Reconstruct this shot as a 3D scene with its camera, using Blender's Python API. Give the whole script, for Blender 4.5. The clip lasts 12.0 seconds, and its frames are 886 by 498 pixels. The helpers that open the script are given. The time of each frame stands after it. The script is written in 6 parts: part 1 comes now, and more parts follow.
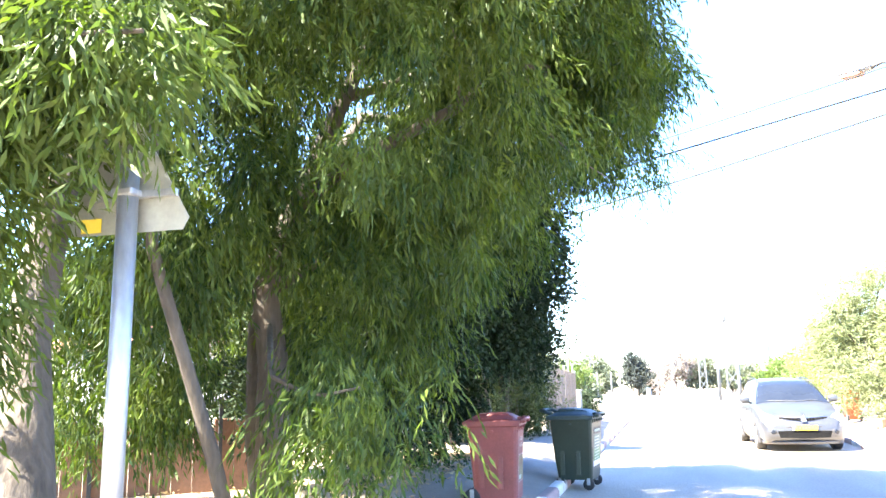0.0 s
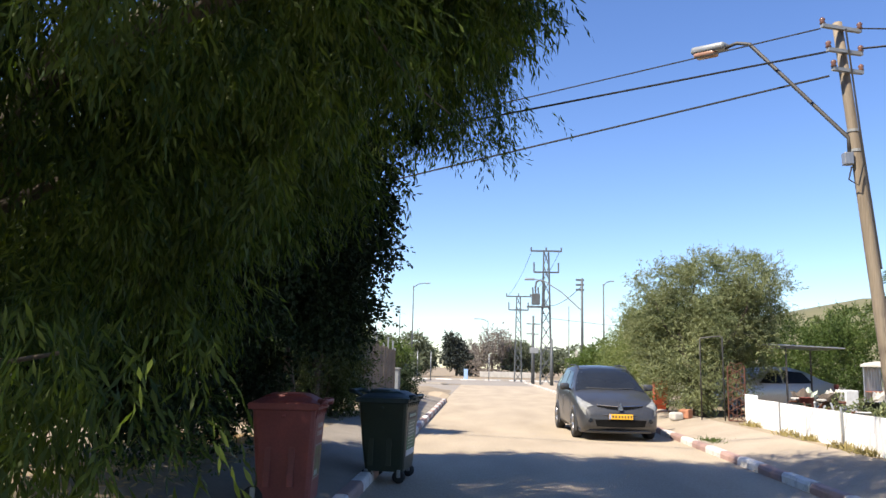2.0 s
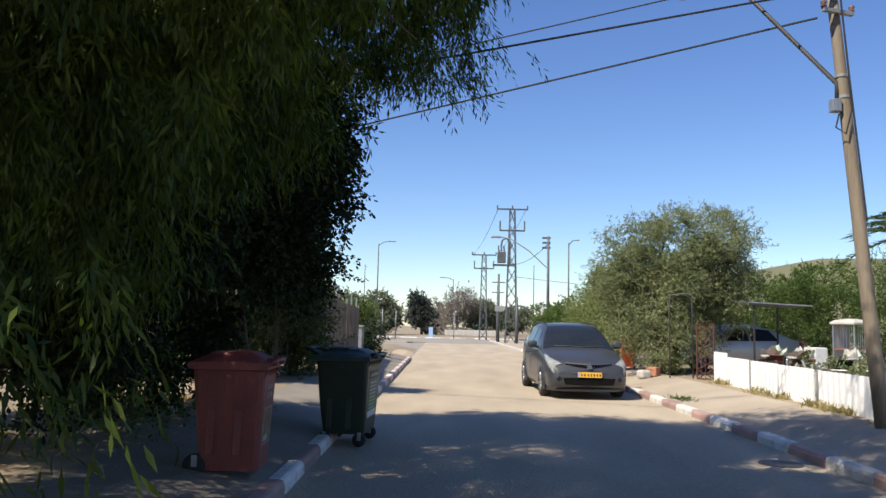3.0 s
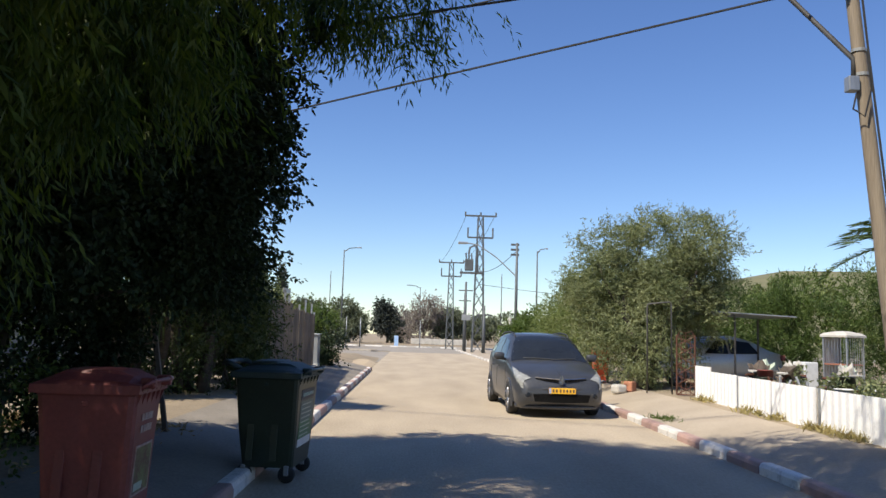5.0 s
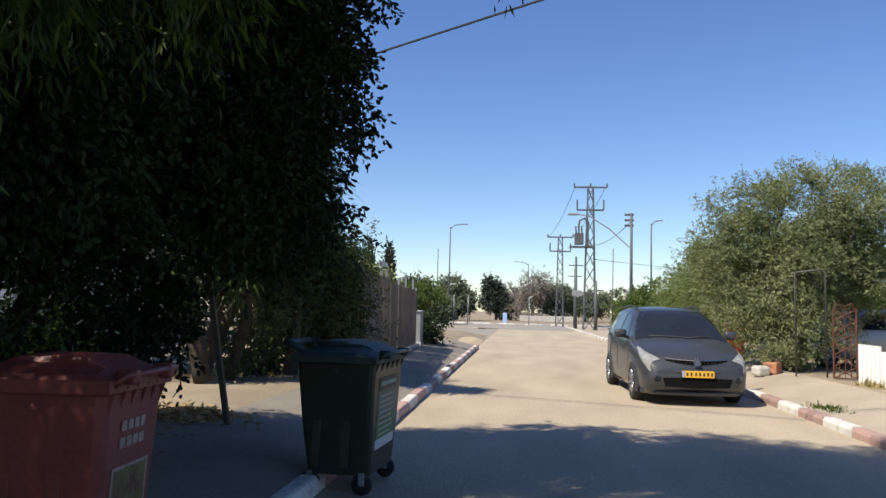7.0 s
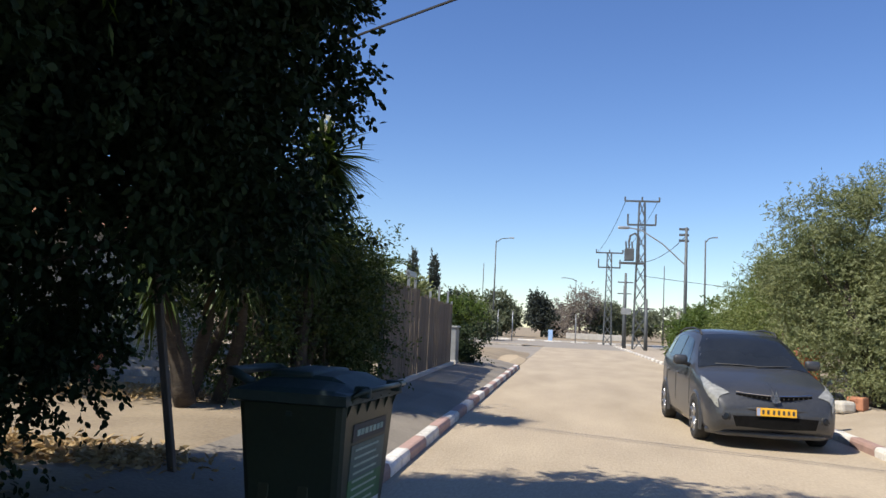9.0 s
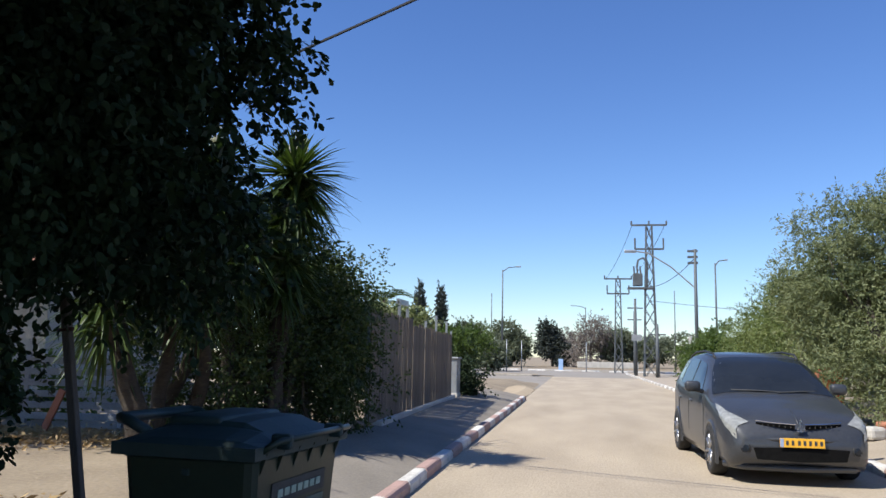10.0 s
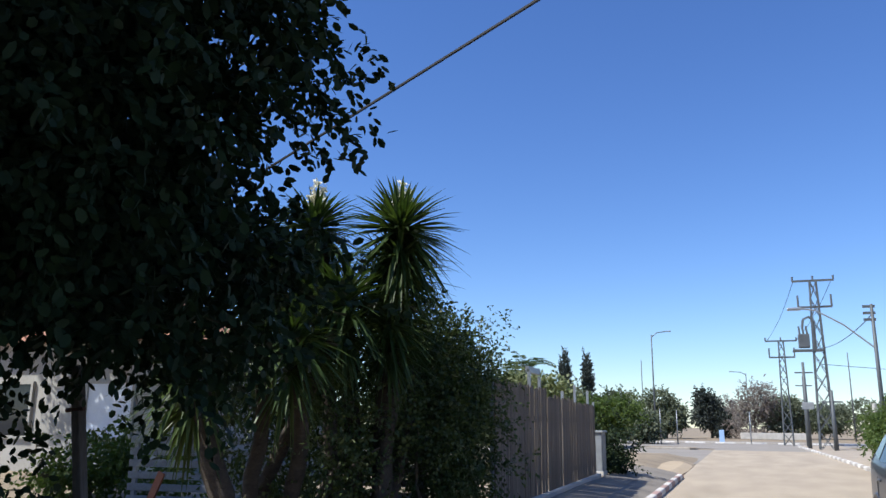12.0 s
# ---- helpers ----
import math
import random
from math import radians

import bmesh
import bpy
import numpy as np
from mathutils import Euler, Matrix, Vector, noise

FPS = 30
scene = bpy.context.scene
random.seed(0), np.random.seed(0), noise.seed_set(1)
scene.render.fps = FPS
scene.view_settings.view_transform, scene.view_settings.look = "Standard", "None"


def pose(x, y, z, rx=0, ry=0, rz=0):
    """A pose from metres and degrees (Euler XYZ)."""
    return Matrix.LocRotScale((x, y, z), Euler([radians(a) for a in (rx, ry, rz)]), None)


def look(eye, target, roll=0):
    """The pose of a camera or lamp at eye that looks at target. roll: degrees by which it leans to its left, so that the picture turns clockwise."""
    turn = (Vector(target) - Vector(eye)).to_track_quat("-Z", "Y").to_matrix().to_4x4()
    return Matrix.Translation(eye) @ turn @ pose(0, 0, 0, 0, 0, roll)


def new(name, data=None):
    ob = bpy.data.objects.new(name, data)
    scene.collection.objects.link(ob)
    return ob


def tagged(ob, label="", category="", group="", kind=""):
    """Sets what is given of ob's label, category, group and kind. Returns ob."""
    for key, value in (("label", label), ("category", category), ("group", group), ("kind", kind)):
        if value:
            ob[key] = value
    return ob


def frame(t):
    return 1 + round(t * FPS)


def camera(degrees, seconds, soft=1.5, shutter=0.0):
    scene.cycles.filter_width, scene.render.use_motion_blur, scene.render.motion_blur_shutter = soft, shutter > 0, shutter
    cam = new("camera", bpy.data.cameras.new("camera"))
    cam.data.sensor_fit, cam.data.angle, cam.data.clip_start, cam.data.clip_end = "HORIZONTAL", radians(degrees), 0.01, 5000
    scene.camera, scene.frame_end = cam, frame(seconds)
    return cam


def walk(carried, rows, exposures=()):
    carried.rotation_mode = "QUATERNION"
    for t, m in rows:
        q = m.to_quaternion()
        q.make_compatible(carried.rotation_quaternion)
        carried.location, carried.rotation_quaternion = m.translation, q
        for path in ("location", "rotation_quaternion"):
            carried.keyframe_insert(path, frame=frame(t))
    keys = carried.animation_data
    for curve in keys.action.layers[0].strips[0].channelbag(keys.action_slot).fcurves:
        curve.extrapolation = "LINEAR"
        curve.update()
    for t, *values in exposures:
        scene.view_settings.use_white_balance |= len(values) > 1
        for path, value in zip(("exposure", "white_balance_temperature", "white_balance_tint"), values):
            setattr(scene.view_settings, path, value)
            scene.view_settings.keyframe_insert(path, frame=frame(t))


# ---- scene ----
cam = camera(59.7, 12.0, 1.5)
PATH = [
    (0, (0.259, -0.435, 1.509), (-0.262, 1.462, 1.872), -1.3),
    (0.5, (0.235, -0.088, 1.528), (-0.33, 1.77, 2.005), 0.1),
    (1, (0.192, 0.415, 1.534), (-0.086, 2.36, 1.909), 1.0),
    (1.5, (0.177, 0.878, 1.538), (-0.028, 2.847, 1.821), 0.5),
    (2, (0.116, 1.323, 1.525), (0.022, 3.297, 1.827), 1.3),
    (2.5, (0.089, 1.682, 1.512), (0.076, 3.673, 1.704), 0.6),
    (3, (0.099, 2.067, 1.5), (0.096, 4.057, 1.699), 1.3),
    (3.2, (0.094, 2.202, 1.494), (0.113, 4.192, 1.692), 1.2),
    (4.8, (0.286, 3.560, 1.527), (0.394, 5.540, 1.782), -0.7),
    (5, (0.293, 3.740, 1.522), (0.371, 5.726, 1.745), 1.8),
    (5.5, (0.334, 4.200, 1.512), (0.341, 6.190, 1.710), 0.2),
    (6, (0.306, 4.680, 1.485), (0.180, 6.663, 1.712), 0.6),
    (6.5, (0.273, 5.120, 1.500), (0.169, 7.111, 1.660), 1.3),
    (7, (0.323, 5.580, 1.482), (0.125, 7.564, 1.640), 1.4),
    (7.5, (0.318, 6.050, 1.456), (0.096, 8.030, 1.633), 0.2),
    (7.7, (0.324, 6.230, 1.470), (0.107, 8.213, 1.609), 1.9),
    (9.3, (0.452, 7.740, 1.530), (0.089, 9.697, 1.727), 2.2),
    (9.5, (0.513, 7.945, 1.495), (0.102, 9.897, 1.641), 1.1),
    (10, (0.567, 8.425, 1.511), (0.224, 10.377, 1.783), 1.2),
    (10.5, (0.55, 8.811, 1.54), (0.154, 10.755, 1.79), 2.2),
    (11, (0.594, 9.148, 1.569), (0.123, 11.076, 1.819), 2.9),
    (11.5, (0.568, 9.448, 1.549), (0.138, 11.343, 2.022), -1.2),
    (12, (0.544, 9.792, 1.571), (-0.146, 11.616, 2.014), 0.7),
]
EXPOSURES = [(0.0, 3.95, 6650, 11), (0.5, 3.15, 7000, 13), (1.0, 3.0, 7000, 13), (1.2, 2.5, 7050, 14), (1.5, 1.7, 7050, 14), (2.0, 0.98, 7000, 12), (2.5, 0.68, 6900, 11),
             (3.2, 0.57, 6850, 10), (7.7, 0.5, 6850, 10), (9.5, 0.5, 6550, 10), (10.0, 0.52, 6250, 10), (12.0, 0.55, 6050, 10)]
walk(cam, [(t, look(eye, target, roll)) for t, eye, target, roll in PATH], EXPOSURES)

# ---------------------------------------------------------------- world and sun
SUN_TO = Vector((-0.62, -0.50, 1.0)).normalized()
world = bpy.data.worlds.new("sky")
world.use_nodes = True
scene.world = world
wn = world.node_tree
sky = wn.nodes.new("ShaderNodeTexSky")
sky.sky_type = "NISHITA"
sky.sun_disc = False
sky.sun_elevation = math.asin(SUN_TO.z)
sky.sun_rotation = math.atan2(SUN_TO.x, SUN_TO.y)
sky.air_density, sky.dust_density, sky.ozone_density = 1.0, 0.1, 5.0
wn.nodes["Background"].inputs["Strength"].default_value = 0.113
rich = wn.nodes.new("ShaderNodeHueSaturation")
rich.inputs["Hue"].default_value, rich.inputs["Saturation"].default_value = 0.511, 1.14
wn.links.new(sky.outputs["Color"], rich.inputs["Color"])
wn.links.new(rich.outputs["Color"], wn.nodes["Background"].inputs["Color"])
sun = bpy.data.lights.new("sun", "SUN")
sun.energy, sun.angle, sun.color = 4.8, radians(0.53), (1.0, 0.95, 0.85)
new("sun", sun).matrix_world = look((0, 0, 30), Vector((0, 0, 30)) - SUN_TO)

# ---------------------------------------------------------------- materials


def material(name, dark, light, rough=0.8, metal=0.0, scale=6.0, fine=60.0, bump=0.15, spec=0.5, stretch=(1, 1, 1), each=0.0, contrast=(0.3, 0.7)):
    """Two tones blended by a coarse and a fine noise, with fine relief; each: brightness change from piece to piece."""
    m = bpy.data.materials.new(name)
    m.use_nodes = True
    nt = m.node_tree
    n, l = nt.nodes, nt.links
    b = n["Principled BSDF"]
    b.inputs["Roughness"].default_value = rough
    b.inputs["Metallic"].default_value = metal
    b.inputs["Specular IOR Level"].default_value = spec
    co = n.new("ShaderNodeTexCoord")
    mp = n.new("ShaderNodeMapping")
    mp.inputs["Scale"].default_value = stretch
    l.new(co.outputs["Object"], mp.inputs["Vector"])
    big, small = n.new("ShaderNodeTexNoise"), n.new("ShaderNodeTexNoise")
    for t, s, d in ((big, scale, 5), (small, fine, 6)):
        t.inputs["Scale"].default_value, t.inputs["Detail"].default_value = s, d
        l.new(mp.outputs["Vector"], t.inputs["Vector"])
    mixv = n.new("ShaderNodeMix")
    mixv.inputs["Factor"].default_value = 0.45
    l.new(big.outputs["Fac"], mixv.inputs["A"])
    l.new(small.outputs["Fac"], mixv.inputs["B"])
    ramp = n.new("ShaderNodeValToRGB")
    ramp.color_ramp.elements[0].position, ramp.color_ramp.elements[1].position = contrast
    ramp.color_ramp.elements[0].color, ramp.color_ramp.elements[1].color = (*dark, 1), (*light, 1)
    l.new(mixv.outputs["Result"], ramp.inputs["Fac"])
    out = ramp.outputs["Color"]
    if each:
        info = n.new("ShaderNodeObjectInfo")
        mr = n.new("ShaderNodeMapRange")
        mr.inputs["To Min"].default_value, mr.inputs["To Max"].default_value = 1 - each, 1 + each
        hs = n.new("ShaderNodeHueSaturation")
        l.new(info.outputs["Random"], mr.inputs["Value"])
        l.new(mr.outputs["Result"], hs.inputs["Value"])
        l.new(out, hs.inputs["Color"])
        out = hs.outputs["Color"]
    l.new(out, b.inputs["Base Color"])
    if bump:
        bp = n.new("ShaderNodeBump")
        bp.inputs["Strength"].default_value, bp.inputs["Distance"].default_value = bump, 0.02
        l.new(small.outputs["Fac"], bp.inputs["Height"])
        l.new(bp.outputs["Normal"], b.inputs["Normal"])
    return m


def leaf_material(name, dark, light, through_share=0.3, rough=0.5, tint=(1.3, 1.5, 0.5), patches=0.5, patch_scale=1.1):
    m = bpy.data.materials.new(name)
    m.use_nodes = True
    n, l = m.node_tree.nodes, m.node_tree.links
    b = n["Principled BSDF"]
    b.inputs["Roughness"].default_value = rough
    b.inputs["Specular IOR Level"].default_value = 0.2
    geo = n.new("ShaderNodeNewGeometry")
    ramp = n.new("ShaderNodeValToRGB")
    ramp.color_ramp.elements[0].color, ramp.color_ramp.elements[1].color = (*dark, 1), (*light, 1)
    # coarse tone patches: natural leaf variety plus painted dark gaps and bright clumps
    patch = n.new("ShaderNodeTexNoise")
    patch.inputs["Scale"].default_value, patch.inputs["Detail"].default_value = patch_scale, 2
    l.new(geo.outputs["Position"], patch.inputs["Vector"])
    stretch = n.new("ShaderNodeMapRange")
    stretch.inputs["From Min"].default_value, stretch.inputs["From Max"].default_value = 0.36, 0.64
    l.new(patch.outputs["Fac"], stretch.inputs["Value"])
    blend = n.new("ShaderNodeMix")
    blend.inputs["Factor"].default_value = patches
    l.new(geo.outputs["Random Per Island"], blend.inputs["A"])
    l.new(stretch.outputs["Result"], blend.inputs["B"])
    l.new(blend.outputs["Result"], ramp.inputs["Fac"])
    l.new(ramp.outputs["Color"], b.inputs["Base Color"])
    tr = n.new("ShaderNodeBsdfTranslucent")
    mul = n.new("ShaderNodeMix")
    mul.data_type, mul.blend_type = "RGBA", "MULTIPLY"
    mul.inputs["Factor"].default_value = 1
    mul.inputs["B"].default_value = (*tint, 1)
    for s in mul.inputs:
        if s.name == "B" and s.type == "RGBA":
            s.default_value = (*tint, 1)
    a = [s for s in mul.inputs if s.name == "A" and s.type == "RGBA"][0]
    l.new(ramp.outputs["Color"], a)
    l.new([o for o in mul.outputs if o.type == "RGBA"][0], tr.inputs["Color"])
    mix = n.new("ShaderNodeMixShader")
    mix.inputs["Fac"].default_value = through_share
    l.new(b.outputs[0], mix.inputs[1])
    l.new(tr.outputs[0], mix.inputs[2])
    l.new(mix.outputs[0], n["Material Output"].inputs["Surface"])
    return m


ASPHALT = material("worn_asphalt", (0.29, 0.235, 0.168), (0.455, 0.375, 0.272), 0.9, scale=0.9, fine=34, bump=0.35, contrast=(0.32, 0.68), stretch=(1, 0.3, 1))
CROSS_ASPHALT = material("grey_asphalt", (0.21, 0.185, 0.155), (0.30, 0.27, 0.23), 0.9, scale=0.4, fine=30, bump=0.3)
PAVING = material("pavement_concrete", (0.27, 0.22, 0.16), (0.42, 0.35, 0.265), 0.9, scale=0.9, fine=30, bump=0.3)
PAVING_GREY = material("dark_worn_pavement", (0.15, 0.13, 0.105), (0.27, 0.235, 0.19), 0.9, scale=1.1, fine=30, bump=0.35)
EARTH = material("dry_earth", (0.17, 0.13, 0.085), (0.33, 0.265, 0.18), 0.95, scale=0.8, fine=22, bump=0.5)
SAND = material("sandy_soil", (0.36, 0.27, 0.17), (0.50, 0.40, 0.27), 0.95, scale=1.5, fine=25, bump=0.5)
KERB_WHITE = material("white_kerb_paint", (0.36, 0.33, 0.29), (0.66, 0.63, 0.58), 0.75, scale=5, fine=26, bump=0.3, each=0.16, contrast=(0.3, 0.55))
KERB_RED = material("faded_red_kerb_paint", (0.29, 0.20, 0.17), (0.42, 0.265, 0.225), 0.75, scale=5, fine=26, bump=0.3, each=0.16)
KERB_GREY = material("bare_kerb_concrete", (0.28, 0.25, 0.21), (0.42, 0.38, 0.33), 0.85, scale=5, fine=30, bump=0.3, each=0.12)
BARK = material("grey_brown_bark", (0.045, 0.036, 0.027), (0.13, 0.105, 0.08), 0.95, scale=5, fine=30, bump=0.8, stretch=(1, 1, 0.25))
# wide dark-to-bright range puts the crown's shadows and sunlit clumps into the colour
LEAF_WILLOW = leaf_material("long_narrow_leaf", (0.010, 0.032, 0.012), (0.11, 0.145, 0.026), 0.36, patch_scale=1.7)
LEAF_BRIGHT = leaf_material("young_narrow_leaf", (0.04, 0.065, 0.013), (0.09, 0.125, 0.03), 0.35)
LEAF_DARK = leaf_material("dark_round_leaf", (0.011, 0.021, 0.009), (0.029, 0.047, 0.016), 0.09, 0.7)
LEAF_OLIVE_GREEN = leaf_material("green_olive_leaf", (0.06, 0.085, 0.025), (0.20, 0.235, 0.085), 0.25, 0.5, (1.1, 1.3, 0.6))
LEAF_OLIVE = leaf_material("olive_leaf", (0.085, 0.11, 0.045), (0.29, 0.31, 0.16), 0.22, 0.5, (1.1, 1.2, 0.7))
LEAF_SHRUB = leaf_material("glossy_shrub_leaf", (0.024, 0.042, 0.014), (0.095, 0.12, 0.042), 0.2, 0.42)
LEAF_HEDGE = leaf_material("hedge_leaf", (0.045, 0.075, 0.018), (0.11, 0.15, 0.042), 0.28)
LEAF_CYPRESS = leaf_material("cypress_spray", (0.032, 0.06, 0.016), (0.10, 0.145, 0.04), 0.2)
# aerial haze is put into these paler, greyer far leaf and twig colours
LEAF_FAR = leaf_material("far_leaf_hazed", (0.085, 0.105, 0.065), (0.18, 0.195, 0.135), 0.2, 0.7, (1.1, 1.2, 0.7))
LEAF_FARDARK = leaf_material("far_dark_leaf_hazed", (0.04, 0.05, 0.045), (0.085, 0.095, 0.085), 0.1, 0.7)
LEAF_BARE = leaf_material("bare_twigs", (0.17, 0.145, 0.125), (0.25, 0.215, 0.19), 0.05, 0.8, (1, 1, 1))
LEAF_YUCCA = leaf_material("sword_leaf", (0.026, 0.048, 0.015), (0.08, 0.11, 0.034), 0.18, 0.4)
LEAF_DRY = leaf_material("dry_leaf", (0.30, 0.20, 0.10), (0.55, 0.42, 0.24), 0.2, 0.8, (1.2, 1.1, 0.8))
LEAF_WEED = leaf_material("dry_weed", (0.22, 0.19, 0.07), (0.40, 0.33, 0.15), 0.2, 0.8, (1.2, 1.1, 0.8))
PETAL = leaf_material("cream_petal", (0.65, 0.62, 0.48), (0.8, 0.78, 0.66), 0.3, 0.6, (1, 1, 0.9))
RED_PLASTIC = material("sun_faded_red_plastic", (0.15, 0.032, 0.028), (0.24, 0.058, 0.05), 0.5, scale=3, fine=40, bump=0.05)
ORANGE_PLASTIC = material("bright_orange_red_plastic", (0.62, 0.09, 0.03), (0.75, 0.13, 0.05), 0.45, scale=4, fine=40, bump=0.05)
GREEN_PLASTIC = material("dark_green_plastic", (0.013, 0.022, 0.012), (0.026, 0.038, 0.022), 0.42, scale=3, fine=40, bump=0.06)
GREEN_LID = material("weathered_green_lid", (0.014, 0.03, 0.028), (0.032, 0.052, 0.046), 0.6, scale=4, fine=40, bump=0.06)
BLACK_PLASTIC = material("black_plastic", (0.012, 0.012, 0.012), (0.03, 0.03, 0.03), 0.55, scale=8, fine=60, bump=0.05)
RUBBER = material("tyre_rubber", (0.012, 0.012, 0.012), (0.028, 0.027, 0.026), 0.8, scale=12, fine=80, bump=0.15)
LABEL_PALE = material("bleached_sticker", (0.30, 0.36, 0.28), (0.48, 0.53, 0.42), 0.6, scale=10, fine=60, bump=0.0)
LABEL_DULL = material("worn_pinkish_print", (0.24, 0.12, 0.10), (0.46, 0.36, 0.32), 0.6, scale=14, fine=60, bump=0.0)
LABEL_OLIVE = material("faded_picture_sticker", (0.12, 0.035, 0.025), (0.16, 0.17, 0.06), 0.5, scale=7, fine=40, bump=0.0, contrast=(0.4, 0.6))
LABEL_TEAL = material("grey_green_sticker", (0.06, 0.10, 0.085), (0.11, 0.16, 0.135), 0.5, scale=10, fine=60, bump=0.0)
LABEL_GREEN = material("green_sticker", (0.035, 0.12, 0.04), (0.07, 0.19, 0.07), 0.5, scale=10, fine=60, bump=0.0)
LABEL_WHITE = material("white_sticker", (0.5, 0.5, 0.48), (0.72, 0.72, 0.7), 0.5, scale=10, fine=60, bump=0.0)
CAR_GREY = material("dusty_dark_grey_car_paint", (0.030, 0.033, 0.039), (0.048, 0.051, 0.058), 0.5, 0.2, scale=2.5, fine=25, bump=0.0)
CAR_GREY.node_tree.nodes["Principled BSDF"].inputs["Coat Weight"].default_value = 0.5
CAR_GREY.node_tree.nodes["Principled BSDF"].inputs["Coat Roughness"].default_value = 0.06
CAR_SILVER = material("silver_car_paint", (0.42, 0.43, 0.45), (0.52, 0.53, 0.55), 0.3, 0.5, scale=2.5, fine=25, bump=0.0)
CAR_GLASS = material("tinted_car_glass", (0.012, 0.015, 0.02), (0.02, 0.024, 0.03), 0.05, scale=2, fine=10, bump=0.0, spec=0.3)
LAMP_GLASS = material("headlight_lens", (0.20, 0.205, 0.195), (0.42, 0.42, 0.39), 0.08, 0.2, scale=12, fine=30, bump=0.0)
CHROME = material("chrome", (0.62, 0.62, 0.63), (0.75, 0.75, 0.76), 0.15, 1.0, scale=6, fine=30, bump=0.0)
ALLOY = material("alloy_rim", (0.35, 0.35, 0.36), (0.5, 0.5, 0.51), 0.35, 0.9, scale=6, fine=30, bump=0.0)
PLATE_YELLOW = material("yellow_plate", (0.72, 0.36, 0.02), (0.82, 0.44, 0.03), 0.5, scale=10, fine=40, bump=0.0)
PLATE_BLUE = material("plate_blue", (0.25, 0.32, 0.5), (0.35, 0.42, 0.6), 0.5, scale=10, fine=40, bump=0.0)
INK = material("dark_print", (0.03, 0.03, 0.03), (0.06, 0.06, 0.06), 0.6, scale=10, fine=40, bump=0.0)
GALV = material("galvanised_steel", (0.24, 0.255, 0.275), (0.38, 0.40, 0.42), 0.45, 0.6, scale=5, fine=40, bump=0.05, stretch=(1, 1, 0.3))
GREY_METAL = material("grey_painted_metal", (0.22, 0.23, 0.23), (0.34, 0.35, 0.35), 0.5, 0.3, scale=4, fine=40, bump=0.05)
FAR_METAL = material("weathered_pylon_steel", (0.07, 0.078, 0.082), (0.13, 0.14, 0.145), 0.6, 0.3, scale=2, fine=20, bump=0.0)
DARK_METAL = material("dark_weathered_steel", (0.05, 0.048, 0.045), (0.10, 0.095, 0.09), 0.6, 0.3, scale=4, fine=40, bump=0.05)
WHITE_METAL = material("white_painted_sheet_metal", (0.66, 0.65, 0.63), (0.84, 0.83, 0.81), 0.5, scale=1.5, fine=25, bump=0.05, contrast=(0.2, 0.5))
RUST = material("rusty_iron", (0.06, 0.024, 0.016), (0.16, 0.065, 0.04), 0.85, 0.2, scale=12, fine=60, bump=0.3)
POLE_WOOD = material("creosoted_pole_wood", (0.13, 0.10, 0.07), (0.31, 0.255, 0.19), 0.85, scale=3, fine=30, bump=0.4, stretch=(4, 4, 0.15))
FENCE_WOOD = material("weathered_grey_brown_board", (0.07, 0.054, 0.041), (0.165, 0.132, 0.10), 0.85, scale=5, fine=30, bump=0.5, stretch=(3, 3, 0.2), each=0.22)
INTAKE_BLACK = material("intake_black", (0.004, 0.004, 0.004), (0.010, 0.010, 0.010), 0.95, scale=20, fine=80, bump=0.1, spec=0.08)
YUCCA_BARK = material("fibrous_yucca_trunk", (0.025, 0.02, 0.015), (0.075, 0.058, 0.043), 0.95, scale=6, fine=30, bump=0.7, stretch=(1, 1, 3))
STAKE_WOOD = material("dark_stake_wood", (0.06, 0.045, 0.035), (0.14, 0.11, 0.085), 0.85, scale=5, fine=30, bump=0.4, stretch=(3, 3, 0.3))
SLAT_WHITE = material("grey_white_slat_paint", (0.16, 0.16, 0.165), (0.28, 0.28, 0.285), 0.7, scale=3, fine=30, bump=0.15, each=0.1)
RED_WOOD = material("red_brown_wood", (0.25, 0.08, 0.04), (0.40, 0.15, 0.08), 0.7, scale=5, fine=30, bump=0.3, stretch=(3, 3, 0.3))
BROWN_WALL = material("red_brown_wall", (0.11, 0.055, 0.03), (0.19, 0.095, 0.055), 0.85, scale=3, fine=25, bump=0.3)
PLASTER = material("pale_house_plaster", (0.30, 0.285, 0.25), (0.42, 0.40, 0.355), 0.85, scale=1.2, fine=25, bump=0.2)
SHUTTER = material("white_shutter", (0.62, 0.65, 0.70), (0.74, 0.77, 0.82), 0.5, scale=2, fine=25, bump=0.05)
ROOF_TILE = material("clay_roof_tile", (0.28, 0.12, 0.07), (0.40, 0.19, 0.11), 0.85, scale=3, fine=20, bump=0.3)
CONCRETE = material("rough_concrete", (0.36, 0.34, 0.30), (0.56, 0.53, 0.48), 0.9, scale=2, fine=25, bump=0.4)
SIGN_BACK = material("bare_aluminium_sign_back", (0.26, 0.27, 0.24), (0.38, 0.39, 0.34), 0.5, 0.4, scale=4, fine=30, bump=0.0)
SIGN_YELLOW = material("yellow_sticker", (0.6, 0.45, 0.04), (0.75, 0.58, 0.08), 0.5, scale=8, fine=30, bump=0.0)
SIGN_BLUE = material("blue_white_sign", (0.25, 0.4, 0.65), (0.4, 0.55, 0.75), 0.5, scale=2, fine=20, bump=0.0)
CABLE = material("black_cable", (0.012, 0.012, 0.013), (0.025, 0.025, 0.026), 0.7, scale=5, fine=30, bump=0.0)
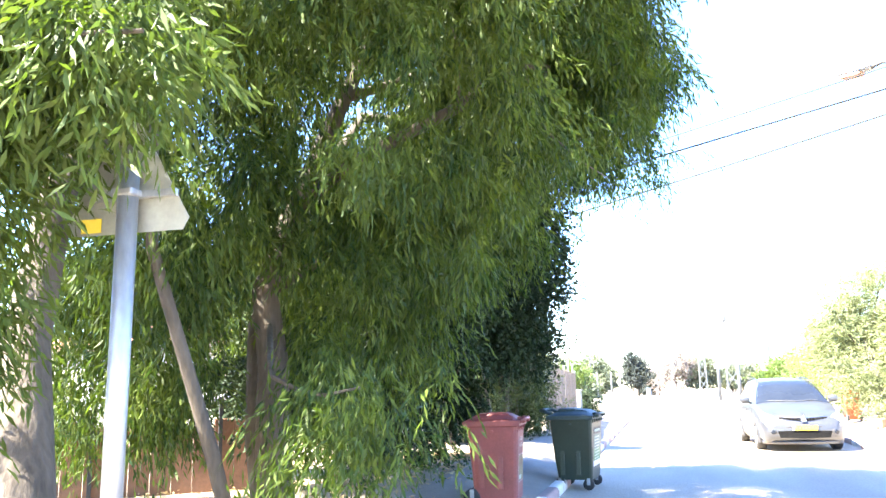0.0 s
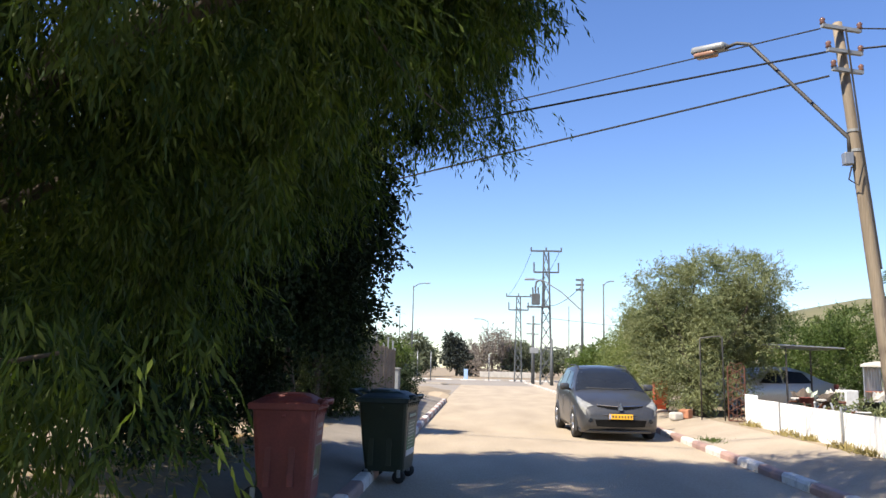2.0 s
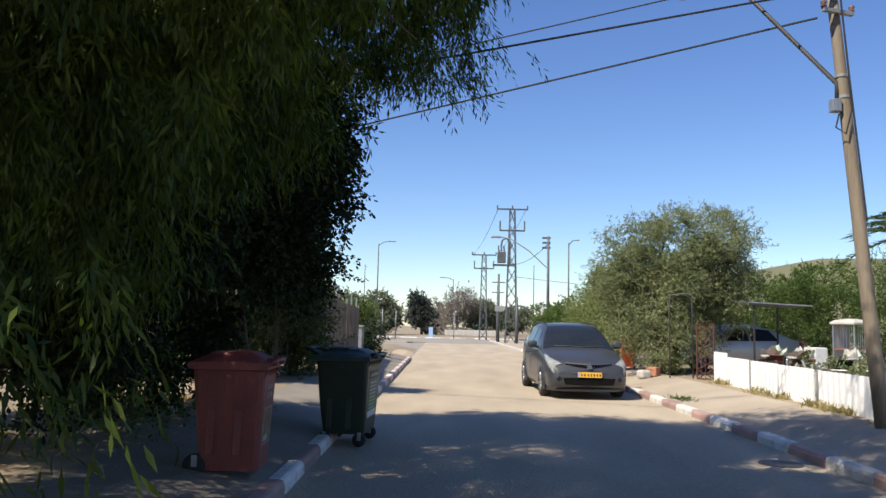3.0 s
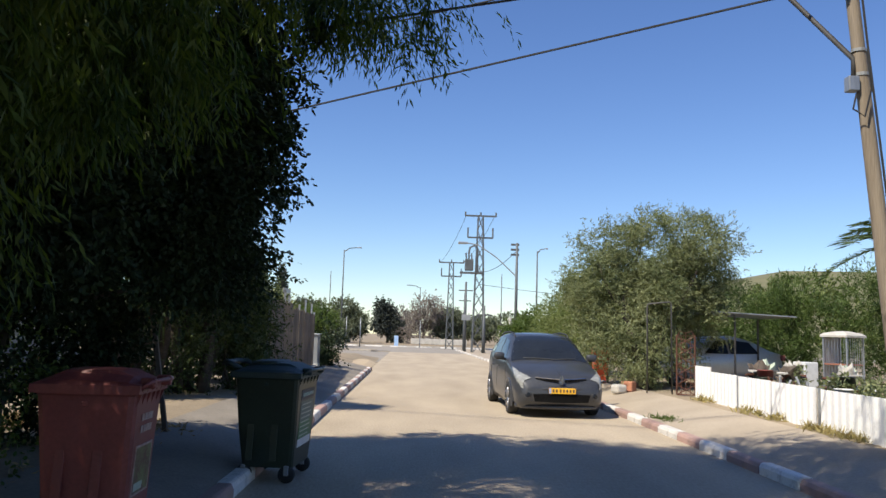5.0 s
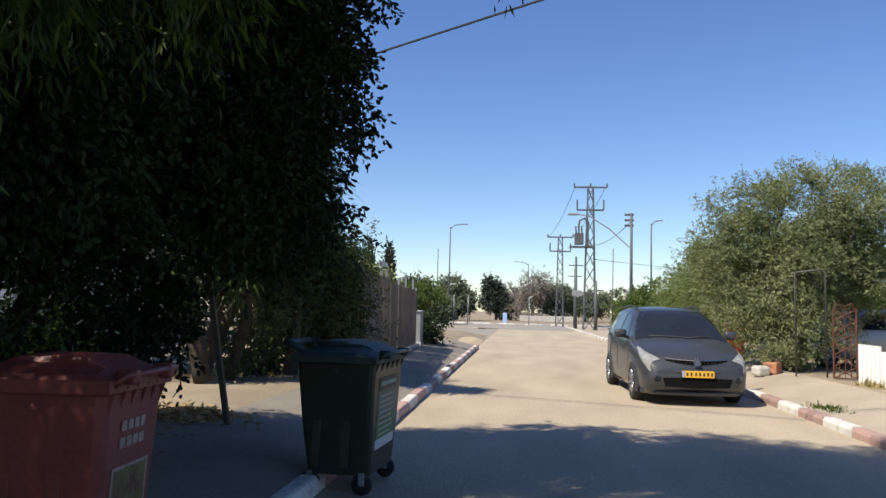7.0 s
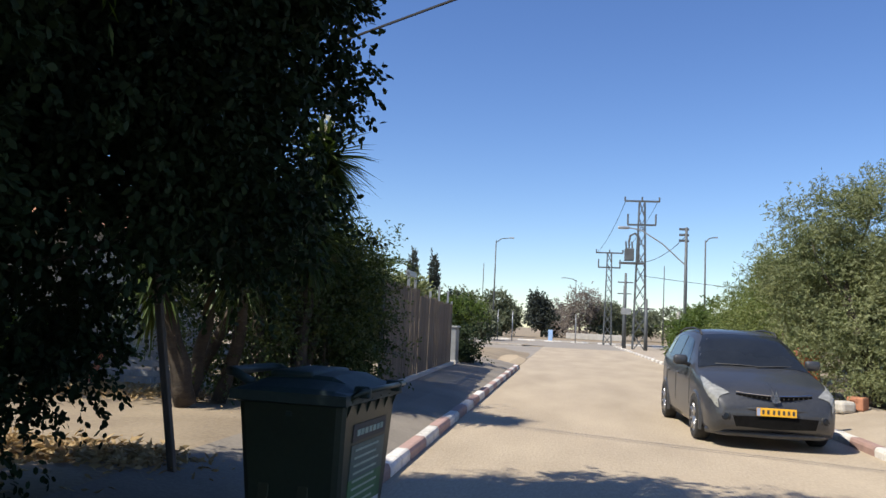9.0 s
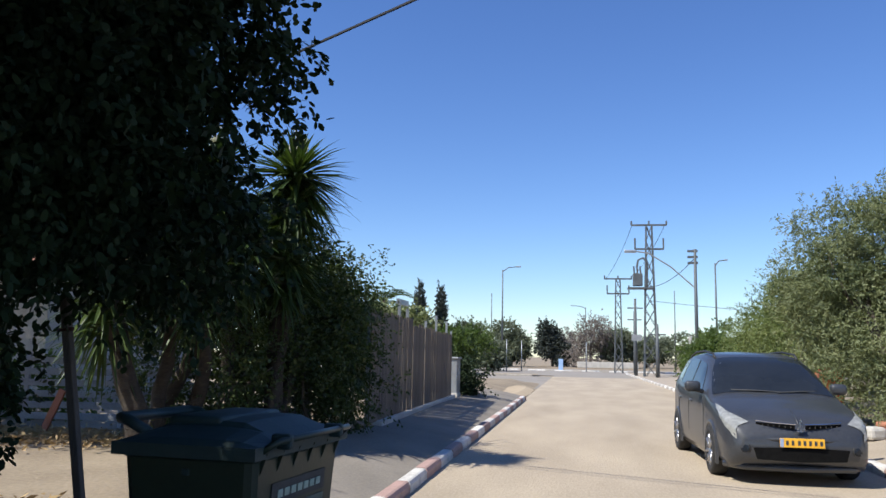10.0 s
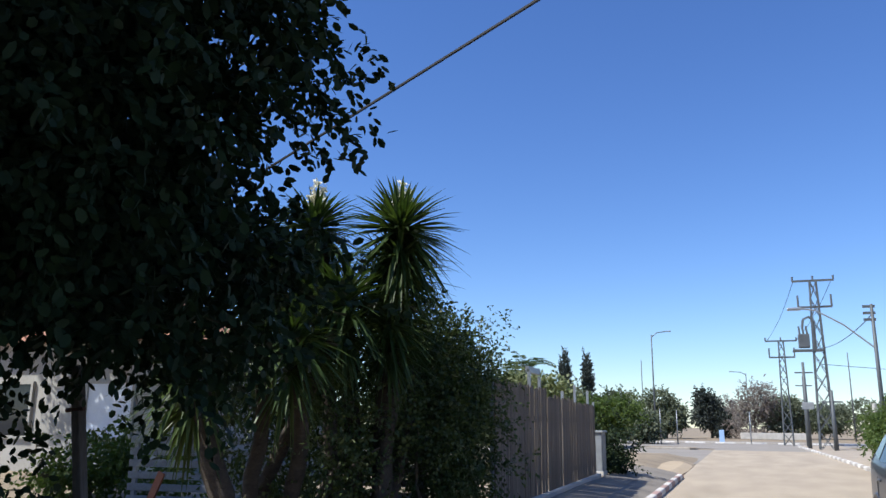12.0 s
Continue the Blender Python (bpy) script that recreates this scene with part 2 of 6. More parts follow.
PORCELAIN = material("brown_insulator", (0.10, 0.05, 0.035), (0.2, 0.1, 0.07), 0.25, scale=5, fine=30, bump=0.0)
LAMP_LENS = material("amber_brown_lamp_lens", (0.30, 0.16, 0.11), (0.42, 0.24, 0.16), 0.3, scale=5, fine=30, bump=0.0)
HILL_SOIL = material("grassy_hill", (0.085, 0.095, 0.045), (0.155, 0.14, 0.08), 0.95, scale=0.02, fine=0.25, bump=0.0, stretch=(0.3, 0.3, 4))
TERRACOTTA = material("terracotta", (0.34, 0.14, 0.08), (0.46, 0.21, 0.12), 0.8, scale=6, fine=40, bump=0.1)

# ---------------------------------------------------------------- mesh helpers


def part(name, bm, mat, parent=None, label="", smooth=False):
    me = bpy.data.meshes.new(name)
    bm.to_mesh(me)
    bm.free()
    return meshed(name, me, mat, parent, label, smooth)


def meshed(name, me, mat, parent=None, label="", smooth=False):
    me.materials.append(mat)
    if smooth:
        me.polygons.foreach_set("use_smooth", [True] * len(me.polygons))
    ob = new(name, me)
    if parent is not None:
        ob.parent = parent
    if label:
        tagged(ob, label)
    return ob


def thing(name, label, category, at=(0, 0, 0), rz=0.0, group="", kind=""):
    ob = new(name)
    ob.empty_display_size = 0.2
    ob.matrix_world = pose(*at, 0, 0, rz)
    return tagged(ob, label, category, group, kind)


def box(bm, c, s, m=None, bevel=0.0, taper=1.0):
    r = bmesh.ops.create_cube(bm, size=1.0)
    vs = r["verts"]
    for v in vs:
        k = taper if v.co.z < 0 else 1.0
        v.co = Vector((v.co.x * s[0] * k, v.co.y * s[1] * k, v.co.z * s[2]))
    if bevel:
        es = list({e for v in vs for e in v.link_edges})
        r = bmesh.ops.bevel(bm, geom=es, offset=bevel, segments=2, affect="EDGES", profile=0.5)
        vs = list({v for f in r["faces"] for v in f.verts} | {v for v in vs if v.is_valid})
    mt = Matrix.Translation(c) @ (m if m is not None else Matrix())
    for v in vs:
        v.co = mt @ v.co
    return bm


def one_box(c, s, m=None, bevel=0.0, taper=1.0):
    return box(bmesh.new(), c, s, m, bevel, taper)


def tube(bm, pts, radii, n=8, cap=True):
    pts = [Vector(p) for p in pts]
    if not hasattr(radii, "__len__"):
        radii = [radii] * len(pts)
    rings = []
    side = None
    for i, p in enumerate(pts):
        d = (pts[min(i + 1, len(pts) - 1)] - pts[max(i - 1, 0)]).normalized()
        if side is None:
            side = d.orthogonal().normalized()
        side = (side - d * side.dot(d)).normalized()
        up = d.cross(side)
        rings.append([bm.verts.new(p + (side * math.cos(a) + up * math.sin(a)) * radii[i]) for a in [2 * math.pi * k / n for k in range(n)]])
    for a, b in zip(rings, rings[1:]):
        for k in range(n):
            bm.faces.new((a[k], a[(k + 1) % n], b[(k + 1) % n], b[k]))
    if cap:
        bm.faces.new(rings[0][::-1])
        bm.faces.new(rings[-1])
    return bm


def one_tube(pts, radii, n=8):
    return tube(bmesh.new(), pts, radii, n)


def lathe(bm, profile, m, n=20):
    """profile: (radius, height) pairs turned about z, then moved by m."""
    rings = [[bm.verts.new(m @ Vector((r * math.cos(a), r * math.sin(a), z))) for a in [2 * math.pi * k / n for k in range(n)]] for r, z in profile]
    for a, b in zip(rings, rings[1:]):
        for k in range(n):
            bm.faces.new((a[k], a[(k + 1) % n], b[(k + 1) % n], b[k]))
    bm.faces.new(rings[0][::-1])
    bm.faces.new(rings[-1])
    return bm


def grid(bm, rows, closed=False):
    vs = [[bm.verts.new(p) for p in r] for r in rows]
    for a, b in zip(vs, vs[1:]):
        k = len(a)
        for i in range(k if closed else k - 1):
            bm.faces.new((a[i], a[(i + 1) % k], b[(i + 1) % k], b[i]))
    return vs


def leaf_mesh(name, base, way, length, width, oval=False, rng=None):
    """One mesh of many separate leaves: base points, directions, lengths and widths."""
    n = len(base)
    way = way / np.maximum(np.linalg.norm(way, axis=1, keepdims=True), 1e-6)
    ref = rng.normal(size=(n, 3))
    side = np.cross(way, ref)
    side /= np.maximum(np.linalg.norm(side, axis=1, keepdims=True), 1e-6)
    nor = np.cross(way, side)
    L, W = length[:, None], width[:, None]
    tip = base + way * L + nor * L * rng.uniform(-0.12, 0.12, (n, 1))
    if oval:
        pts = [base, base + way * L * 0.28 + side * W * 0.42, base + way * L * 0.72 + side * W * 0.44, tip,
               base + way * L * 0.72 - side * W * 0.44, base + way * L * 0.28 - side * W * 0.42]
        idx = np.array([[0, 1, 2, 3], [0, 3, 4, 5]])
    else:
        mid = base + way * L * 0.45 + nor * W * 0.25
        pts = [base, mid + side * W * 0.5, tip, mid - side * W * 0.5]
        idx = np.array([[0, 1, 2, 3]])
    k = len(pts)
    co = np.stack(pts, 1).reshape(-1, 3)
    faces = (np.arange(n)[:, None, None] * k + idx[None]).reshape(-1, 4)
    me = bpy.data.meshes.new(name)
    me.vertices.add(len(co))
    me.vertices.foreach_set("co", co.astype(np.float32).ravel())
    me.loops.add(faces.size)
    me.loops.foreach_set("vertex_index", faces.astype(np.int32).ravel())
    me.polygons.add(len(faces))
    me.polygons.foreach_set("loop_start", np.arange(0, faces.size, 4, dtype=np.int32))
    me.update(calc_edges=True)
    return me


def crown(name, seed, blobs, twigs, per, length, width, twig=0.45, droop=0.5, shell=0.45, oval=False, spread=0.7, rough=0.35, clumps=0, clump_r=0.28):
    """Leaves on many short twigs in and near the shells of ellipsoid blobs (x, y, z, rx, ry, rz)."""
    rng = np.random.default_rng(seed)
    b = np.array(blobs, float)
    area = (b[:, 3] * b[:, 4] + b[:, 4] * b[:, 5] + b[:, 3] * b[:, 5])
    wanted = twigs
    twigs = clumps or twigs
    which = rng.choice(len(b), twigs, p=area / area.sum())
    d = rng.normal(size=(twigs, 3))
    d /= np.linalg.norm(d, axis=1, keepdims=True)
    r = shell + (1 - shell) * rng.random(twigs) ** 0.6
    lump = 1 + rough * (np.sin(d[:, 0] * 5 + which * 1.7) * np.sin(d[:, 1] * 6 + which * 2.3 + 1) * np.sin(d[:, 2] * 5 + which) + rng.normal(size=twigs) * 0.25)
    p = b[which, :3] + d * b[which, 3:6] * (r * lump)[:, None]
    if clumps:
        twigs = wanted
        pick = rng.integers(0, clumps, twigs)
        size = clump_r * rng.uniform(0.5, 1.4, clumps)
        p = p[pick] + rng.normal(size=(twigs, 3)) * size[pick][:, None] * (1, 1, 0.75)
        d = d[pick] * 0.6 + rng.normal(size=(twigs, 3)) * 0.5
        d /= np.linalg.norm(d, axis=1, keepdims=True)
    down = np.array([0, 0, -1.0])
    w = d * (1 - droop) + down * droop + rng.normal(size=(twigs, 3)) * 0.35
    w /= np.linalg.norm(w, axis=1, keepdims=True)
    t = np.linspace(0.1, 1.0, per)[None, :, None]
    tl = twig * rng.uniform(0.6, 1.3, (twigs, 1, 1))
    base = p[:, None, :] + w[:, None, :] * t * tl + down * (t ** 2) * tl * droop * 0.5
    base = (base + rng.normal(size=base.shape) * twig * 0.07).reshape(-1, 3)
    way = np.repeat(w, per, 0) + rng.normal(size=(twigs * per, 3)) * spread + down * droop * 0.6
    n = len(base)
    return leaf_mesh(name, base, way, length * rng.uniform(0.65, 1.25, n), width * rng.uniform(0.75, 1.25, n), oval, rng)


def limb(bm, start, end, r0, r1, rng, bend=0.12, n=7, steps=6):
    a, b = Vector(start), Vector(end)
    size = (b - a).length * bend
    off = Vector(rng.normal(size=3)) * size
    pts = [a.lerp(b, i / steps) + off * math.sin(math.pi * i / steps) + Vector(rng.normal(size=3)) * size * 0.15 * (0 < i < steps) for i in range(steps + 1)]
    tube(bm, pts, [r0 + (r1 - r0) * i / steps for i in range(steps + 1)], n)
    return pts

# ---------------------------------------------------------------- ground, road, pavements
LEFT, RIGHT_NEAR, RIGHT_FAR = -1.25, 4.45, 5.15


def right_edge(y):
    return RIGHT_NEAR + (RIGHT_FAR - RIGHT_NEAR) * min(max((y - 10) / 40, 0), 1)


def ground_height(x, y):
    """Level road bed between the kerbs, yards a little higher on both sides, flattening out far away."""
    fade = 1 - min(max((y - 50) / 6, 0), 1)
    if x > 3:
        k = min(max((x - right_edge(y) - 0.15) / 1.5, 0), 1)
    else:
        k = min(max((LEFT - 0.15 - x) / 1.4, 0), 1)
    return -0.03 + 0.36 * k * fade


XS = [-3000, -600, -120, -40, -20, -12, -8, -6, -5, -4, -3.4, -2.9, -2.4, -1.9, -1.45, -1.2, 1, 3, 4.4, 4.8, 5.2, 5.7, 6.2, 6.8, 7.5, 9, 12, 20, 40, 120, 600, 3000]
YS = [-3000, -300, -60, -20, -10] + [-6 + 2 * i for i in range(34)] + [66, 75, 90, 120, 180, 300, 800, 3000]
bm = bmesh.new()
grid(bm, [[(x, y, ground_height(x, y)) for x in XS] for y in YS])
tagged(part("ground", bm, EARTH, smooth=True), "dry pale earth with sparse litter beside the street", "ground", kind="structure")

bm = bmesh.new()
ys = [-40, -10, 0, 4, 8, 12, 16, 20, 25, 30, 35, 40, 46, 53, 60, 70.3]
grid(bm, [[(LEFT - 0.1, y, 0), (1.5, y, 0.0), (right_edge(y) + 0.1, y, 0)] for y in ys])
tagged(part("road", bm, ASPHALT), "worn sun-bleached asphalt street, sandy and patched", "road", kind="structure")
bm = bmesh.new()
grid(bm, [[(x, y, 0) for x in (-60, -20, LEFT - 0.1)] for y in (46.4, 58, 70.3)])
grid(bm, [[(x, y, 0) for x in (LEFT - 0.1, 1.5, RIGHT_FAR + 0.1)] for y in (70.3, 74.0, 87.0)])
grid(bm, [[(x, y, 0) for x in (-80, -20, LEFT - 0.1)] for y in (74.0, 80, 87.0)])
grid(bm, [[(x, y, 0) for x in (-80, LEFT - 0.1, RIGHT_FAR + 0.1, 90)] for y in (87.0, 96, 112)])
tagged(part("crossroad", bm, CROSS_ASPHALT), "grey asphalt of the junction at the street's end", "road", kind="structure")


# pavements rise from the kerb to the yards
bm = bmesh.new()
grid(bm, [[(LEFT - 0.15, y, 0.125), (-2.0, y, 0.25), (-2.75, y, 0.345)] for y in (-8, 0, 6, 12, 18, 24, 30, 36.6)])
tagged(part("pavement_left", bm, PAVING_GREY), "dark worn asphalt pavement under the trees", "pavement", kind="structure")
bm = bmesh.new()
grid(bm, [[(right_edge(y) + 0.15, y, 0.125), (right_edge(y) + 0.8, y, 0.25), (right_edge(y) + 1.45, y, 0.345)] for y in (-8, 0, 6, 10, 14, 18, 22, 26, 32, 40, 48, 53)])
grid(bm, [[(right_edge(y) + 0.15, y, 0.125), (right_edge(y) + 1.45, y, 0.345 - 0.2 * k), (right_edge(y) + 3.2, y, 0.36 - 0.2 * k)] for y, k in ((53, 0), (58, 1), (70, 1), (86.5, 1))])
tagged(part("pavement_right", bm, PAVING), "pale dusty concrete pavement", "pavement", kind="structure")
bm = bmesh.new()
grid(bm, [[(-7.0, y, 0.34 - 0.2 * k), (-3.0, y, 0.30 - 0.14 * k), (-1.7 - 0.35 * k, y, 0.13), (-1.35 - 0.35 * k, y, 0.006)] for y, k in ((36.6, 0.6), (38.5, 0.15), (41, 0.0), (44, 0.1), (45.6, 0.5), (46.4, 1.0))])
tagged(part("sand_patch", bm, SAND), "patch of yellow sand on the pavement's end", "ground", kind="structure")
bm = bmesh.new()
grid(bm, [[(-60, y, 0.12), (-20, y, 0.12), (-2.6, y, 0.11)] for y in (70.44, 72, 73.9)])
tagged(part("verge", bm, EARTH), "narrow earth verge along the side street", "ground", kind="structure")


def kerb_mesh(name, length):
    b = bmesh.new()
    prof = [(-0.075, -0.10), (0.075, -0.10), (0.075, 0.085), (0.055, 0.125), (0.03, 0.135), (-0.075, 0.135)]
    grid(b, [[(x, y, z) for x, z in prof] for y in (-length / 2, length / 2)], closed=True)
    b.faces.ensure_lookup_table()
    vs = list(b.verts)
    b.faces.new(vs[:6][::-1])
    b.faces.new(vs[6:])
    me = bpy.data.meshes.new(name)
    b.to_mesh(me)
    b.free()
    return me


KERB_MESH = {}
for mat_k in (KERB_WHITE, KERB_RED, KERB_GREY):
    KERB_MESH[mat_k.name] = kerb_mesh("kerb_stone", 0.985)
    KERB_MESH[mat_k.name].materials.append(mat_k)


def kerb_line(name, label, pts, colours, flip):
    line = thing(name, label, "kerb", kind="structure")
    for i, (x, y, a) in enumerate(pts):
        ob = new("kerb_stone", KERB_MESH[colours(i, y).name])
        ob.parent = line
        ob.matrix_local = pose(x, y, random.uniform(-0.006, 0.006), 0, 0, a + (180 if flip else 0) + random.uniform(-0.5, 0.5))
    return line


kerb_line("kerb_left", "kerb of worn red and white painted concrete stones", [(LEFT - 0.075, -6.5 + i, 0) for i in range(43)] + [(-1.48, 36.42, 24), (-2.05, 37.15, 52)],
          lambda i, y: KERB_RED if i % 2 else KERB_WHITE, False)
slope_k = math.degrees(math.atan2(RIGHT_FAR - RIGHT_NEAR, 40))
kerb_line("kerb_right", "kerb of worn red and white painted concrete stones",
          [(right_edge(-5.5 + i) + 0.075, -5.5 + i, -slope_k if 15 < i < 56 else 0) for i in range(92)],
          lambda i, y: (KERB_RED if i % 2 else KERB_WHITE) if y < 27 else (KERB_WHITE if i % 2 else KERB_GREY), True)
kerb_line("kerb_island", "far kerb with black and white painted stones", [(-17.5 + i, 97.0, 90) for i in range(36)],
          lambda i, y: KERB_WHITE if i % 3 else KERB_GREY, True)
kerb_line("kerb_side_street", "far kerb of the side street, bare grey stones", [(-24.5 + i, 70.36, 90) for i in range(22)],
          lambda i, y: KERB_GREY, True)

# ---------------------------------------------------------------- the grey minivan
CAR_L = 4.76


def interp(x, pts):
    for (a, u), (b, v) in zip(pts, pts[1:]):
        if x <= b:
            k = (x - a) / (b - a) if b > a else 0
            k = min(max(k, 0), 1)
            return u + (v - u) * k
    return pts[-1][1]


TOP = [(0, 0.60), (0.05, 0.70), (0.14, 0.80), (0.35, 0.89), (0.75, 0.995), (1.12, 1.07), (1.45, 1.30), (1.8, 1.50), (2.1, 1.60), (2.7, 1.655), (3.5, 1.64), (4.2, 1.57), (4.45, 1.47), (4.62, 1.20), (4.72, 0.95), (4.76, 0.6)]
WIDE = [(0, 0.69), (0.08, 0.79), (0.22, 0.855), (0.5, 0.885), (1.0, 0.8975), (3.6, 0.8975), (4.4, 0.85), (4.7, 0.78), (4.76, 0.7)]


def car_section(s):
    """Half outline of the body at s metres behind the nose, from the sill to the roof's middle."""
    w, top = interp(s, WIDE), interp(s, TOP)
    belt = min(0.98 + 0.03 * s, top - 0.10)
    cabin = min(max((s - 1.0) / 0.9, 0), 1) * min(max((4.74 - s) / 0.25, 0), 1)
    zl = interp(s, [(0, 0.34), (0.06, 0.29), (0.14, 0.23), (0.25, 0.20), (4.6, 0.20), (4.76, 0.28)])
    lo = [(w * 0.93, zl), (w * 0.985, zl + 0.10), (w, 0.52 if top > 0.7 else 0.46), (w * 0.99, max(belt - 0.13, 0.5)), (w * 0.965, max(belt, 0.52))]
    wt = w * (0.88 - 0.14 * cabin)
    ztop = top - 0.045 - 0.03 * cabin
    hi = [(w * 0.955 * (1 - cabin) + cabin * (w * 0.955), belt + 0.02), ((w * 0.95 + wt) / 2, (belt + ztop) / 2 + 0.02), (wt, ztop), (wt * 0.82, top - 0.022), (wt * 0.45, top - 0.004), (0, top)]
    return lo + hi


def car_point(s, j):
    j = min(max(j, 0), 10)
    sec = car_section(s)
    i = min(int(j), 9)
    k = j - i
    a, b = sec[i], sec[i + 1]
    return a[0] + (b[0] - a[0]) * k, a[1] + (b[1] - a[1]) * k


def car_patch(name, quad, side, mat, parent, label="", lift=0.006, n=8, m=6):
    """A panel lying on the body: its corners as (s, j), front-low, rear-low, rear-high, front-high; side -1, 1 or 0 for both sides across."""
    bm = bmesh.new()
    rows = []
    for u in range(n + 1):
        row = []
        for v in range(m + 1):
            a, b = u / n, v / m
            s = (quad[0][0] * (1 - a) + quad[1][0] * a) * (1 - b) + (quad[3][0] * (1 - a) + quad[2][0] * a) * b
            j = (quad[0][1] * (1 - a) + quad[1][1] * a) * (1 - b) + (quad[3][1] * (1 - a) + quad[2][1] * a) * b
            e = 0.02
            x, z = car_point(s, j)
            xs, zs = car_point(s + e, j)
            xj, zj = car_point(s, j + 0.05) if j < 9.9 else (x - 0.05, z)
            nrm = Vector((xs - x, e, zs - z)).cross(Vector((xj - x, 0, zj - z)))
            if nrm.length < 1e-9:
                nrm = Vector((0, -1, 0.3))
            nrm.normalize()
            if nrm.x < 0 and abs(nrm.x) > abs(nrm.z) or (nrm.z < 0 and abs(nrm.z) >= abs(nrm.x)):
                nrm = -nrm
            row.append(Vector((x, s, z)) + nrm * lift)
        rows.append(row)
    if side == 0:
        rows = [[Vector((-p.x, p.y, p.z)) for p in r] + [p for p in r[::-1]][1:] for r in rows]
    else:
        rows = [[Vector((p.x * side, p.y, p.z)) for p in r] for r in rows]
    grid(bm, rows)
    bmesh.ops.recalc_face_normals(bm, faces=bm.faces)
    return part(name, bm, mat, parent, label, True)


def wheel(parent, x, y, r=0.325, w=0.205, out=1, rim_mat=None):
    t = bmesh.new()
    m = Matrix.Translation((x, y, r)) @ Matrix.Rotation(math.pi / 2 * out, 4, "Y")
    lathe(t, [(r * 0.62, -w / 2), (r * 0.93, -w / 2), (r, -w * 0.36), (r, w * 0.36), (r * 0.93, w / 2), (r * 0.66, w / 2), (r * 0.64, w * 0.3)], m, 28)
    ob = part("wheel", t, RUBBER, parent, "black tyre on an alloy rim", True)
    rim = bmesh.new()
    lathe(rim, [(r * 0.66, w * 0.30), (r * 0.66, w * 0.46), (r * 0.60, w * 0.46), (r * 0.57, w * 0.2), (0.02, w * 0.18)], m, 28)
    for k in range(7):
        a = 2 * math.pi * k / 7
        sp = [m @ Vector((math.cos(a) * q, math.sin(a) * q, w * h)) for q, h in ((0.03, 0.36), (r * 0.35, 0.42), (r * 0.6, 0.44))]
        tube(rim, sp, [0.03, 0.022, 0.028], 6)
    lathe(rim, [(0.055, w * 0.2), (0.055, w * 0.42), (0.03, w * 0.45)], m, 14)
    part("rim", rim, rim_mat or ALLOY, ob, "silver alloy rim", True)
    return ob


